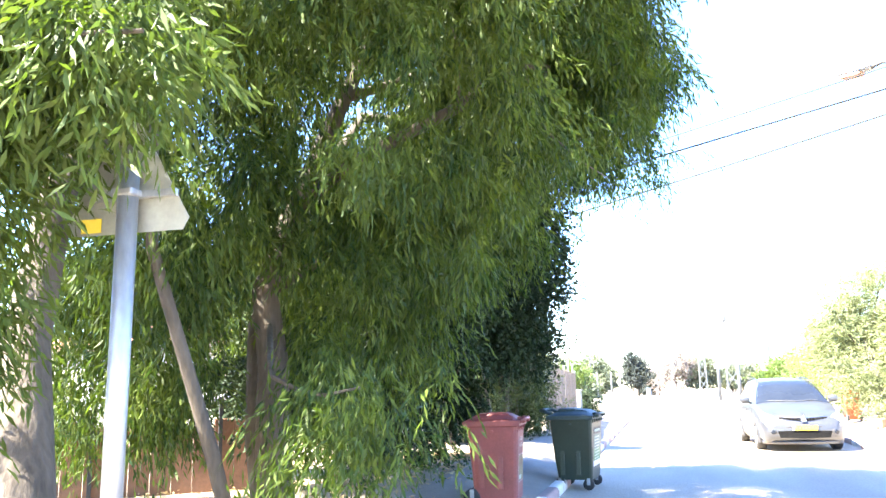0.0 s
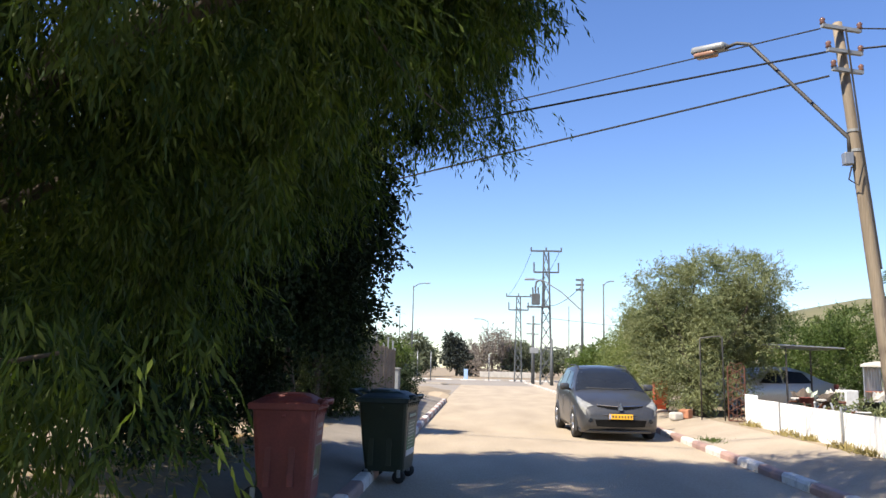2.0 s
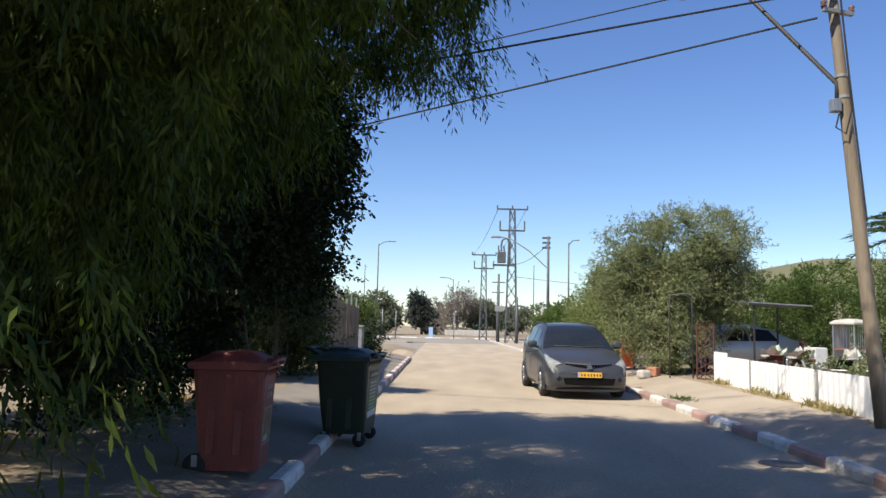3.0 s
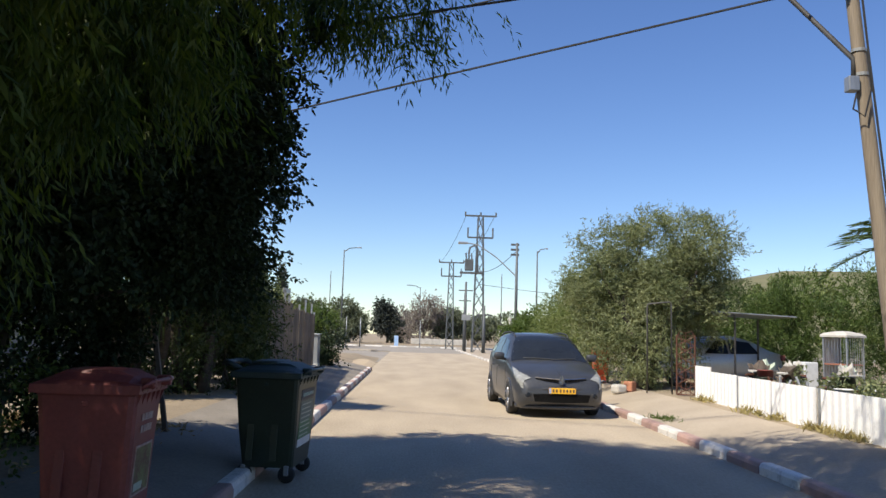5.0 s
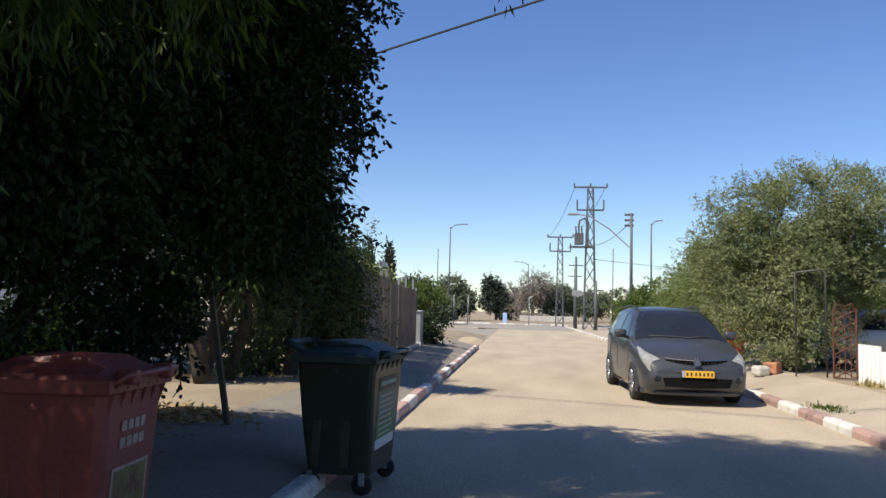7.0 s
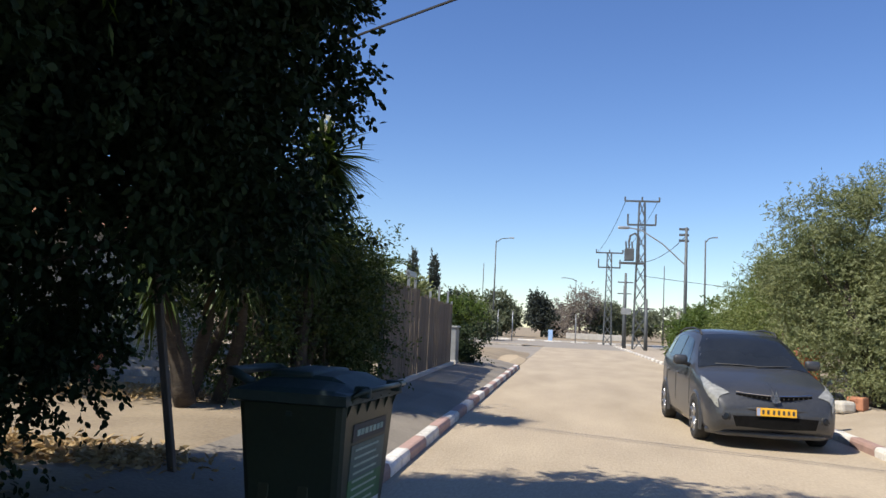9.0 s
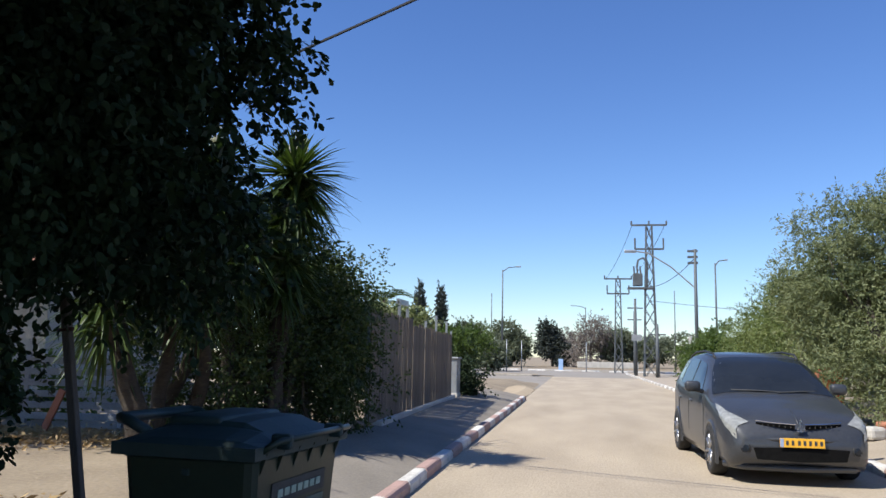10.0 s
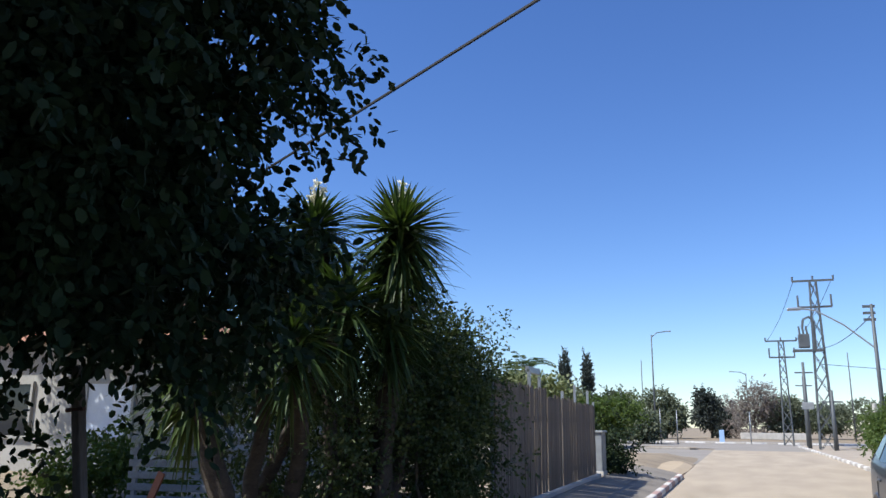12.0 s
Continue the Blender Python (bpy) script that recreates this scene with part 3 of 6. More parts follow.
def minivan(name, label, at, rz, paint, plate=True):
    car = thing(name, label, "car", at, rz)
    st = [0, 0.02, 0.05, 0.1, 0.16, 0.25, 0.35, 0.5, 0.65, 0.8, 1.0, 1.12, 1.28, 1.45, 1.62, 1.8, 1.95, 2.1, 2.4, 2.7, 3.1, 3.5, 3.9, 4.2, 4.35, 4.5, 4.62, 4.7, 4.76]
    bm = bmesh.new()
    rows = []
    for s in st:
        sec = car_section(s)
        rows.append([(-x, s, z) for x, z in sec] + [(x, s, z) for x, z in sec[::-1]][1:])
    vs = grid(bm, rows)
    bm.faces.new(vs[0])
    bm.faces.new(vs[-1][::-1])
    for a, b in zip(vs, vs[1:]):
        bm.faces.new((a[0], b[0], b[-1], a[-1]))
    bmesh.ops.recalc_face_normals(bm, faces=bm.faces)
    body = part("body", bm, paint, car, "", True)
    car_patch("windscreen", ((1.16, 6.0), (2.02, 7.6), (2.02, 10), (1.16, 10)), 0, CAR_GLASS, car, "dark tinted windscreen", n=10, m=10)
    for sd in (-1, 1):
        car_patch("side_window", ((1.72, 5.15), (2.62, 5.15), (2.55, 6.8), (2.05, 6.7)), sd, CAR_GLASS, car, "front side window reflecting the sky")
        car_patch("side_window", ((2.70, 5.15), (3.58, 5.15), (3.5, 6.8), (2.63, 6.8)), sd, CAR_GLASS, car)
        car_patch("side_window", ((3.66, 5.2), (4.35, 5.6), (4.2, 6.7), (3.58, 6.8)), sd, CAR_GLASS, car)
        car_patch("headlight", ((0.05, 3.5), (0.44, 3.7), (0.80, 5.4), (0.12, 8.0)), sd, LAMP_GLASS, car, "large clear headlight", 0.010)
        car_patch("indicator", ((0.05, 2.9), (0.20, 3.0), (0.16, 3.9), (0.06, 3.9)), sd, paint, car, "", 0.004)
        # arches
        for wy in (0.93, 3.76):
            arch = bmesh.new()
            rr = []
            for k in range(17):
                a = math.pi * (-0.12 + 1.24 * k / 16)
                rr.append([(sd * (0.80), wy + math.cos(a) * 0.335, 0.325 + math.sin(a) * 0.335), (sd * 0.906, wy + math.cos(a) * 0.345, 0.325 + math.sin(a) * 0.345), (sd * 0.906, wy + math.cos(a) * 0.385, 0.325 + math.sin(a) * 0.385), (sd * 0.87, wy + math.cos(a) * 0.41, 0.325 + math.sin(a) * 0.41)])
            grid(arch, rr)
            bmesh.ops.recalc_face_normals(arch, faces=arch.faces)
            part("wheel_arch", arch, paint, car, "", True)
            well = bmesh.new()
            cs = [(sd * 0.9005, wy + math.cos(2 * math.pi * k / 24) * 0.338, max(0.325 + math.sin(2 * math.pi * k / 24) * 0.338, 0.235)) for k in range(24)]
            grid(well, [cs, [(sd * 0.6, p[1], p[2]) for p in cs]], closed=True)
            well.faces.new(list(well.verts)[:24])
            part("wheel_well", well, BLACK_PLASTIC, car)
            wheel(car, sd * 0.815, wy, out=sd)
        mir = bmesh.new()
        box(mir, (sd * 1.0, 1.62, 1.14), (0.22, 0.13, 0.15), None, 0.045)
        tube(mir, [(sd * 0.85, 1.62, 1.06), (sd * 0.95, 1.62, 1.09)], 0.03)
        mo = part("mirror", mir, paint, car, "", True)
        part("mirror_base", one_box((sd * 0.98, 1.625, 1.085), (0.18, 0.11, 0.05), None, 0.015), BLACK_PLASTIC, mo)
        rail = bmesh.new()
        tube(rail, [(sd * 0.585, 2.05, 1.55), (sd * 0.59, 2.2, 1.62), (sd * 0.59, 2.8, 1.66), (sd * 0.585, 3.6, 1.645), (sd * 0.575, 4.1, 1.585), (sd * 0.565, 4.22, 1.53)], 0.018, 6)
        part("roof_rail", rail, BLACK_PLASTIC, car, "", True)
        for hy in (2.45, 3.45):
            part("door_handle", one_box((sd * 0.893, hy, 0.90), (0.03, 0.2, 0.035), None, 0.012), paint, car, "", True)
        for dy in (1.42, 2.64, 3.6):
            part("door_seam", one_tube([(sd * 0.872, dy, 0.32), (sd * 0.896, dy, 0.50), (sd * 0.893, dy + 0.01, 0.86), (sd * 0.868, dy + 0.02, 1.02)], 0.006, 5), INK, car)
        # fog lamp
        fg = bmesh.new()
        lathe(fg, [(0.075, -0.02), (0.075, 0.012), (0.055, 0.016)], Matrix.Translation((sd * 0.655, 0.03, 0.45)) @ Matrix.Rotation(math.pi / 2, 4, "X") @ Matrix.Rotation(sd * 0.35, 4, "Y"), 18)
        fo = part("fog_lamp", fg, BLACK_PLASTIC, car, "round fog lamp in a dark recess", True)
        fl = bmesh.new()
        lathe(fl, [(0.05, 0), (0.05, 0.012), (0.03, 0.02)], Matrix.Translation((sd * 0.657, 0.012, 0.445)) @ Matrix.Rotation(math.pi / 2, 4, "X") @ Matrix.Rotation(sd * 0.35, 4, "Y"), 14)
        part("lens", fl, CAR_GLASS, fo)
        # rear lamp
        car_patch("rear_lamp", ((4.45, 5.1), (4.66, 4.6), (4.60, 6.2), (4.42, 6.4)), sd, RED_PLASTIC, car, "red rear lamp")
        # grille half
        gr = bmesh.new()
        pts = [(0.06, 0.035), (0.30, 0.055), (0.50, 0.115)]
        grid(gr, [[(sd * x, y - 0.025, 0.745 + 0.01 * i), (sd * x, y - 0.012, 0.685 + 0.025 * i)] for i, (x, y) in enumerate(pts)])
        bmesh.ops.recalc_face_normals(gr, faces=gr.faces)
        go = part("grille", gr, INTAKE_BLACK, car, "narrow dark grille slot")
        for k in range(6):
            part("grille_bar", one_box((sd * (0.11 + 0.065 * k), 0.012 + 0.006 * k, 0.717 + 0.004 * k), (0.006, 0.014, 0.022)), DARK_METAL, go)
        part("grille_trim", one_tube([(sd * 0.05, 0.005, 0.752), (sd * 0.30, 0.03, 0.765), (sd * 0.50, 0.10, 0.785)], 0.006, 5), CHROME, car)
    # lower intake, bumper lip, plate, badge, wipers
    lo = bmesh.new()
    grid(lo, [[(x, -0.03 + 0.09 * x * x, 0.478 - 0.03 * abs(x)), (x * 0.93, -0.03 + 0.09 * x * x, 0.305 + 0.03 * abs(x))] for x in [-0.56 + 0.112 * k for k in range(11)]])
    part("lower_intake", lo, INTAKE_BLACK, car, "wide black lower air intake")
    part("bumper_lip", one_tube([(-0.83, 0.40, 0.215), (-0.64, 0.15, 0.215), (0, 0.09, 0.21), (0.64, 0.15, 0.215), (0.83, 0.40, 0.215)], 0.045, 8), paint, car, "", True)
    part("bumper_crease", one_tube([(-0.78, 0.17, 0.575), (-0.5, 0.035, 0.565), (0, -0.01, 0.565), (0.5, 0.035, 0.565), (0.78, 0.17, 0.575)], 0.028, 8), paint, car, "", True)
    if plate:
        pl = part("number_plate", one_box((0, -0.045, 0.535), (0.52, 0.012, 0.11), Matrix.Rotation(-0.08, 4, "X"), 0.004), PLATE_YELLOW, car, "yellow number plate with dark marks")
        part("plate_strip", one_box((-0.238, -0.0535, 0.535), (0.04, 0.004, 0.10)), PLATE_BLUE, pl)
        for k in range(7):
            part("plate_bar", one_box((-0.175 + 0.064 * k + (0.01 if k > 1 else 0), -0.0535, 0.535), (0.030, 0.004, 0.056)), INK, pl)
    bd = bmesh.new()
    q = [Vector((x, -0.022, z)) for x, z in ((0, 0.835), (0.026, 0.735), (0.062, 0.675), (0, 0.655), (-0.062, 0.675), (-0.026, 0.735))]
    f1 = [bd.verts.new(p) for p in q]
    f2 = [bd.verts.new(p + Vector((0, 0.02, 0))) for p in q]
    bd.faces.new(f1)
    bd.faces.new(f2[::-1])
    for k in range(6):
        bd.faces.new((f1[k], f2[k], f2[(k + 1) % 6], f1[(k + 1) % 6]))
    bmesh.ops.recalc_face_normals(bd, faces=bd.faces)
    part("badge", bd, CHROME, car, "plain chrome badge")
    part("bonnet_crease", one_tube([(0, 0.06, 0.725), (0, 0.16, 0.812), (0, 0.4, 0.898)], 0.014, 6), paint, car, "", True)
    for a, b in (((-0.55, 1.20, 1.115), (0.10, 1.16, 1.10)), ((0.05, 1.13, 1.095), (0.66, 1.25, 1.12))):
        part("wiper", one_tube([a, (0.5 * (a[0] + b[0]), 1.15, 1.115), b], 0.010, 5), INK, car)
    part("sticker", one_box((-0.40, 1.905, 1.50), (0.07, 0.004, 0.045), Matrix.Rotation(radians(-58), 4, "X")), LABEL_WHITE, car)
    return car


minivan("minivan", "dusty dark grey minivan parked at the kerb facing the walker", (3.26, 18.72, 0.0), 1.6, CAR_GREY)

# ---------------------------------------------------------------- wheeled bins


def wheeled_bin(name, label, at, rz, paint, lid_mat, dx, dy, h, stickers, group, castors=False, foot=0.80):
    """The side with the stickers faces +x. castors: four small wheels; else two wheels at the -x end. foot: taper."""
    b = thing(name, label, "bin", at, rz, group)
    bm = bmesh.new()
    prof = []
    low = 0.15 if castors else 0.06
    for z, k in ((low, foot), (low + 0.04, foot + 0.015), (0.5, foot + (0.975 - foot) * 0.5), (h - 0.14, 0.975), (h - 0.13, 1.0), (h - 0.075, 1.0)):
        hx, hy, c = dx * 0.5 * k, dy * 0.5 * k, 0.045
        sh = (1 - k) * dx * 0.12
        prof.append([(x + sh, y, z) for x, y in ((-hx + c, -hy), (hx - c, -hy), (hx - c * 0.3, -hy + c * 0.3), (hx, -hy + c), (hx, hy - c), (hx - c * 0.3, hy - c * 0.3), (hx - c, hy), (-hx + c, hy), (-hx + c * 0.3, hy - c * 0.3), (-hx, hy - c), (-hx, -hy + c), (-hx + c * 0.3, -hy + c * 0.3))])
    vs = grid(bm, prof, closed=True)
    bm.faces.new(vs[0][::-1])
    bm.faces.new(vs[-1])
    body = part("body", bm, paint, b)
    for sy in (-1, 1):
        for px in (-0.22, 0.14):
            part("side_rib", one_box((px * dx, sy * dy * 0.5 * (foot + 0.975) * 0.5, h * 0.5), (0.10 * dx, 0.014, h * 0.62), Matrix.Rotation(sy * math.atan((0.975 - foot) * dy * 0.5 / (h - 0.2)), 4, "X"), 0.005), paint, body)
        part("rim_lug", one_box((dx * 0.42, sy * dy * 0.5, h - 0.10), (0.06, 0.03, 0.06), None, 0.01), paint, body)
    # lid: shallow dome with an overhanging lip
    lid = bmesh.new()
    rows = []
    for i in range(9):
        u = -1 + 2 * i / 8
        rows.append([((dx * 0.53) * u, dy * 0.53 * v, h - 0.07 + 0.075 * (1 - abs(u) ** 4) * (1 - abs(v) ** 4) + 0.02 * (abs(v) < 0.6) * (abs(u) < 0.7)) for v in [-1, -0.9, -0.6, -0.55, -0.2, 0.2, 0.55, 0.6, 0.9, 1]])
    vs = grid(lid, rows)
    edge = [vs[0][k] for k in range(10)] + [vs[i][9] for i in range(1, 9)] + [vs[8][k] for k in range(8, -1, -1)] + [vs[i][0] for i in range(7, 0, -1)]
    low = [lid.verts.new(v.co + Vector((0, 0, -0.055))) for v in edge]
    for k in range(len(edge)):
        lid.faces.new((edge[k], edge[(k + 1) % len(edge)], low[(k + 1) % len(edge)], low[k]))
    bmesh.ops.recalc_face_normals(lid, faces=lid.faces)
    lo = part("lid", lid, lid_mat, b)
    part("lid_grip", one_box((-dx * 0.56, 0, h - 0.10), (0.07, dy * 0.5, 0.03), None, 0.01), lid_mat, lo)
    for sy in (-1, 1):
        part("hinge", one_box((dx * 0.55, sy * dy * 0.3, h - 0.06), (0.10, 0.05, 0.07), None, 0.015), lid_mat, lo)
    if castors:
        part("lid_handle", one_tube([(-dx * 0.48, -0.30, h - 0.05), (-dx * 0.66, -0.30, h + 0.005), (-dx * 0.74, -0.28, h + 0.01), (-dx * 0.74, 0.28, h + 0.01), (-dx * 0.66, 0.30, h + 0.005), (-dx * 0.48, 0.30, h - 0.05)], 0.028, 8), lid_mat, lo, "", True)
        part("lid_ridge", one_box((-dx * 0.12, 0, h + 0.012), (dx * 0.42, dy * 0.62, 0.05), None, 0.022), lid_mat, lo, "", True)
    part("handle", one_tube([(dx * 0.50, -dy * 0.45, h - 0.10), (dx * 0.60, -dy * 0.42, h - 0.05), (dx * 0.60, dy * 0.42, h - 0.05), (dx * 0.50, dy * 0.45, h - 0.10)], 0.016, 8), paint, b, "", True)
    for k in range(6):
        z0 = h - 0.13
        rb = bmesh.new()
        y0 = -dy * 0.42 + dy * 0.84 * k / 5
        v = [rb.verts.new(p) for p in ((dx * 0.475, y0 - 0.004, z0), (dx * 0.54, y0 - 0.004, z0 + 0.03), (dx * 0.475, y0 - 0.004, z0 - 0.09), (dx * 0.475, y0 + 0.004, z0), (dx * 0.54, y0 + 0.004, z0 + 0.03), (dx * 0.475, y0 + 0.004, z0 - 0.09))]
        rb.faces.new((v[0], v[1], v[2]))
        rb.faces.new((v[3], v[5], v[4]))
        rb.faces.new((v[1], v[4], v[5], v[2]))
        part("gusset", rb, paint, body)
    spots = [(sx * dx * 0.34 * foot / 0.8, sy * dy * 0.38 * foot / 0.8, 0.085) for sx in (-1, 1) for sy in (-1, 1)] if castors else [(-dx * 0.42, sy * dy * 0.38, 0.10) for sy in (-1, 1)]
    for x, y, r in spots:
        w = bmesh.new()
        lathe(w, [(r * 0.4, -0.024), (r * 0.9, -0.024), (r, -0.015), (r, 0.015), (r * 0.9, 0.024), (r * 0.4, 0.024)], Matrix.Translation((x, y, r)) @ Matrix.Rotation(math.pi / 2, 4, "X"), 18)
        part("wheel", w, RUBBER, b, "black rubber wheel", True)
        part("wheel_bracket", one_box((x, y, r + 0.04), (0.05, 0.075, 0.10), None, 0.008), GREY_METAL, b)
    for order, (z0, z1, y0, y1, mt) in enumerate(stickers):
        zm = (z0 + z1) / 2
        k = foot + (0.975 - foot) * (zm - 0.06) / (h - 0.2)
        x = dx * 0.5 * k + (1 - k) * dx * 0.12
        part("sticker", one_box((x + 0.003 + 0.0004 * order, (y0 + y1) / 2 * dy, zm), (0.004, (y1 - y0) * dy, z1 - z0), Matrix.Rotation(math.atan((0.975 - foot) * dx * 0.38 / (h - 0.2)), 4, "Y")), mt, body)
    part("knob", one_box((0, -dy * 0.488, h - 0.19), (0.04, 0.012, 0.03), None, 0.006), lid_mat, body)
    return b


wheeled_bin("wheeled_bin", "faded red plastic wheeled bin on the pavement edge", (-1.72, 9.0, 0.18), 2, RED_PLASTIC, RED_PLASTIC, 0.63, 0.60, 1.04,
            [(0.26, 0.58, -0.30, 0.28, LABEL_DULL), (0.275, 0.565, -0.27, 0.25, LABEL_OLIVE), (0.29, 0.34, -0.24, 0.05, LABEL_PALE)] + [(z, z + 0.045, y0, y0 + 0.075, LABEL_DULL) for z in (0.66, 0.735) for y0 in (-0.22, -0.12, -0.02, 0.08)], "street bins")
wheeled_bin("wheeled_bin", "dark green plastic four-wheeled bin standing in the gutter", (-1.085, 12.14, 0.0), -5, GREEN_PLASTIC, GREEN_LID, 0.67, 0.98, 1.17,
            [(0.34, 0.42, -0.30, 0.30, LABEL_WHITE), (0.42, 0.60, -0.30, 0.30, LABEL_GREEN), (0.60, 0.80, -0.30, 0.30, LABEL_TEAL), (0.82, 0.92, -0.30, 0.30, INK)]
            + [(0.445 + 0.045 * k, 0.458 + 0.045 * k, -0.24, 0.15 + 0.03 * (k % 3), LABEL_PALE) for k in range(8)] + [(0.85, 0.885, -0.24 + 0.07 * k, -0.19 + 0.07 * k, LABEL_PALE) for k in range(7)], "street bins", True, 0.77)
wheeled_bin("wheeled_bin", "bright orange-red wheeled bin beside the olive tree", (5.85, 26.2, 0.33), 84, ORANGE_PLASTIC, ORANGE_PLASTIC, 0.60, 0.46, 1.06, [], "street bins")

# ---------------------------------------------------------------- trees over the pavement


def tree(name, label, at, trunks, limbs, leaf_me, leaf_mat, bark, seed, top_me=None):
    t = thing(name, label, "tree", at)
    rng = np.random.default_rng(seed)
    for pts, r0, r1 in trunks:
        bm = bmesh.new()
        n = len(pts)
        tube(bm, pts, [r0 + (r1 - r0) * i / (n - 1) for i in range(n)], 12)
        part("trunk", bm, bark, t, "", True)
    for a, b, r0, r1 in limbs:
        bm = bmesh.new()
        pts = limb(bm, a, b, r0, r1, rng)
        for k in (2, 3, 4, 5) if r0 > 0.05 else ():
            limb(bm, pts[k], Vector(pts[k]) + Vector(rng.normal(size=3)) * 0.6 + (Vector(b) - Vector(a)).normalized() * 0.5, r0 * 0.28, 0.006, rng, 0.2, 5, 4)
        part("limb", bm, bark, t, "", True)
    meshed("crown", leaf_me, leaf_mat, t)
    if top_me:
        meshed("unseen_upper_crown", top_me, leaf_mat, t)
    return t


# big tree with long narrow drooping leaves; its crown hangs over the road
# blobs at (-4.8, 2.6), (-4.6, 1.2) and (-4, 1.5) are unseen, added for shade
W_BLOBS = [(-2, 6.2, 4.6, 1.9, 2.2, 1.7), (-2.6, 4.7, 5.2, 1.3, 1.3, 1.2), (-0.9, 8, 5.5, 1.75, 2, 1.15), (-0.6, 10.2, 5.7, 1.35, 1.4, 1),
           (-2.6, 9.6, 5, 1.8, 1.8, 1.8), (-1.6, 5, 6.8, 2.6, 2.8, 1.5), (-0.2, 7.4, 6.8, 2, 2.1, 1.2), (-2.9, 8, 3, 1.2, 1.6, 1.3),
           (-2.5, 6.8, 2.6, 0.8, 1, 0.9), (-1.9, 8.6, 3.7, 0.8, 1.2, 1), (-4.6, 6, 4.6, 1.9, 2.4, 1.9), (-1.85, 4.95, 1.45, 0.42, 0.35, 0.22),
           (-2.4, 4.8, 1.2, 0.35, 0.3, 0.25), (-4.3, 8.9, 3.2, 1.3, 1.5, 1.6), (-1.6, 9.9, 6.9, 1.8, 1.6, 0.9), (-3.6, 5.2, 3, 0.9, 0.9, 0.7),
           (-4.3, 5.4, 2, 0.7, 0.7, 0.8), (-0.35, 12.1, 5.2, 0.8, 0.7, 0.5), (-2.45, 5.7, 1.75, 0.4, 0.45, 0.4), (-3, 5.5, 3.35, 0.7, 0.6, 0.4),
           (-4.8, 2.6, 6.9, 2.3, 1.6, 1), (-5.2, 7.1, 2.75, 0.9, 0.6, 0.6), (-6.1, 7, 2.1, 0.7, 0.6, 0.8), (-7.2, 6.6, 2.6, 1.2, 1, 0.8),
           (-4.9, 5.9, 1.7, 0.7, 0.5, 0.7), (-5.4, 6.2, 2.6, 0.7, 0.6, 0.6), (-4, 5.9, 3.1, 0.7, 0.6, 0.7), (-0.9, 8.2, 5.6, 1.4, 1.6, 0.9),
           (-0.5, 9.8, 5.8, 1.1, 1.2, 0.8), (-4.6, 1.2, 5, 1.2, 1, 1.3), (-4, 1.5, 4.1, 0.7, 0.6, 0.6), (-2.2, 7.8, 4.2, 0.9, 0.9, 0.7)]
# unseen foliage overhead, added to shade the street and hold back skylight
W_UNSEEN_TOP = [(1.2, 4, 8.3, 2.4, 2.6, 1.1), (-1, 1, 7.8, 2.6, 2.2, 1.3), (0.6, 8, 8.2, 1.5, 1.6, 0.8), (-4.4, 9.7, 7.6, 2, 1.9, 0.9), (-2.2, 10, 7.8, 1.8, 1.7, 0.8), (-0.4, 9.9, 7.9, 1.6, 1.6, 0.7),
         (0.2, -1.8, 7.6, 2.8, 2.4, 1.2), (1.8, 0.8, 7.9, 2.4, 2.2, 1.1), (2.6, 4.4, 8.4, 1.9, 2.1, 0.9), (2.2, -5, 7.6, 2.4, 2.2, 1.2)]
tree("tree", "large tree with long narrow drooping green leaves over the pavement", (0, 0, 0),
     [([(-3.25, 3.35, 0.2), (-3.45, 3.5, 1.0), (-3.8, 3.8, 1.9), (-4.0, 4.2, 3.0), (-3.6, 4.8, 4.6)], 0.20, 0.10),
      ([(-3.30, 6.45, 0.2), (-3.34, 6.40, 1.1), (-3.32, 6.35, 1.8), (-3.40, 6.3, 2.5), (-3.3, 6.7, 3.4), (-3.0, 7.3, 4.8), (-2.5, 7.6, 6.2)], 0.19, 0.07),
      ([(-3.45, 6.55, 0.2), (-3.62, 6.6, 1.1), (-3.75, 6.8, 2.2), (-3.7, 7.6, 3.6), (-3.2, 8.4, 5.0)], 0.14, 0.06),
      ([(-2.78, 4.9, 0.2), (-2.94, 4.73, 1.07), (-3.04, 4.59, 1.58), (-3.3, 4.4, 2.6), (-3.5, 4.6, 3.9)], 0.062, 0.04)],
     [((-3.3, 6.7, 3.4), (-0.9, 9.0, 5.4), 0.07, 0.03), ((-3.0, 7.3, 4.8), (0.2, 8.2, 6.6), 0.06, 0.02), ((-3.6, 4.8, 4.6), (-1.8, 3.4, 5.6), 0.07, 0.02),
      ((-3.35, 6.3, 2.2), (-1.9, 5.0, 1.55), 0.035, 0.01), ((-3.7, 7.0, 2.6), (-2.2, 9.4, 4.2), 0.06, 0.02), ((-3.2, 8.4, 5.0), (-0.8, 10.2, 5.6), 0.06, 0.02)],
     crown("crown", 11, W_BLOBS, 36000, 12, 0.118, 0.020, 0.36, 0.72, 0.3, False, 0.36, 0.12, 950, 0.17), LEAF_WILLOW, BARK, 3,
     crown("unseen_upper_crown", 15, W_UNSEEN_TOP, 24000, 10, 0.15, 0.034, 0.4, 0.5, 0.0, False, 0.5, 0.12, 1500, 0.26))

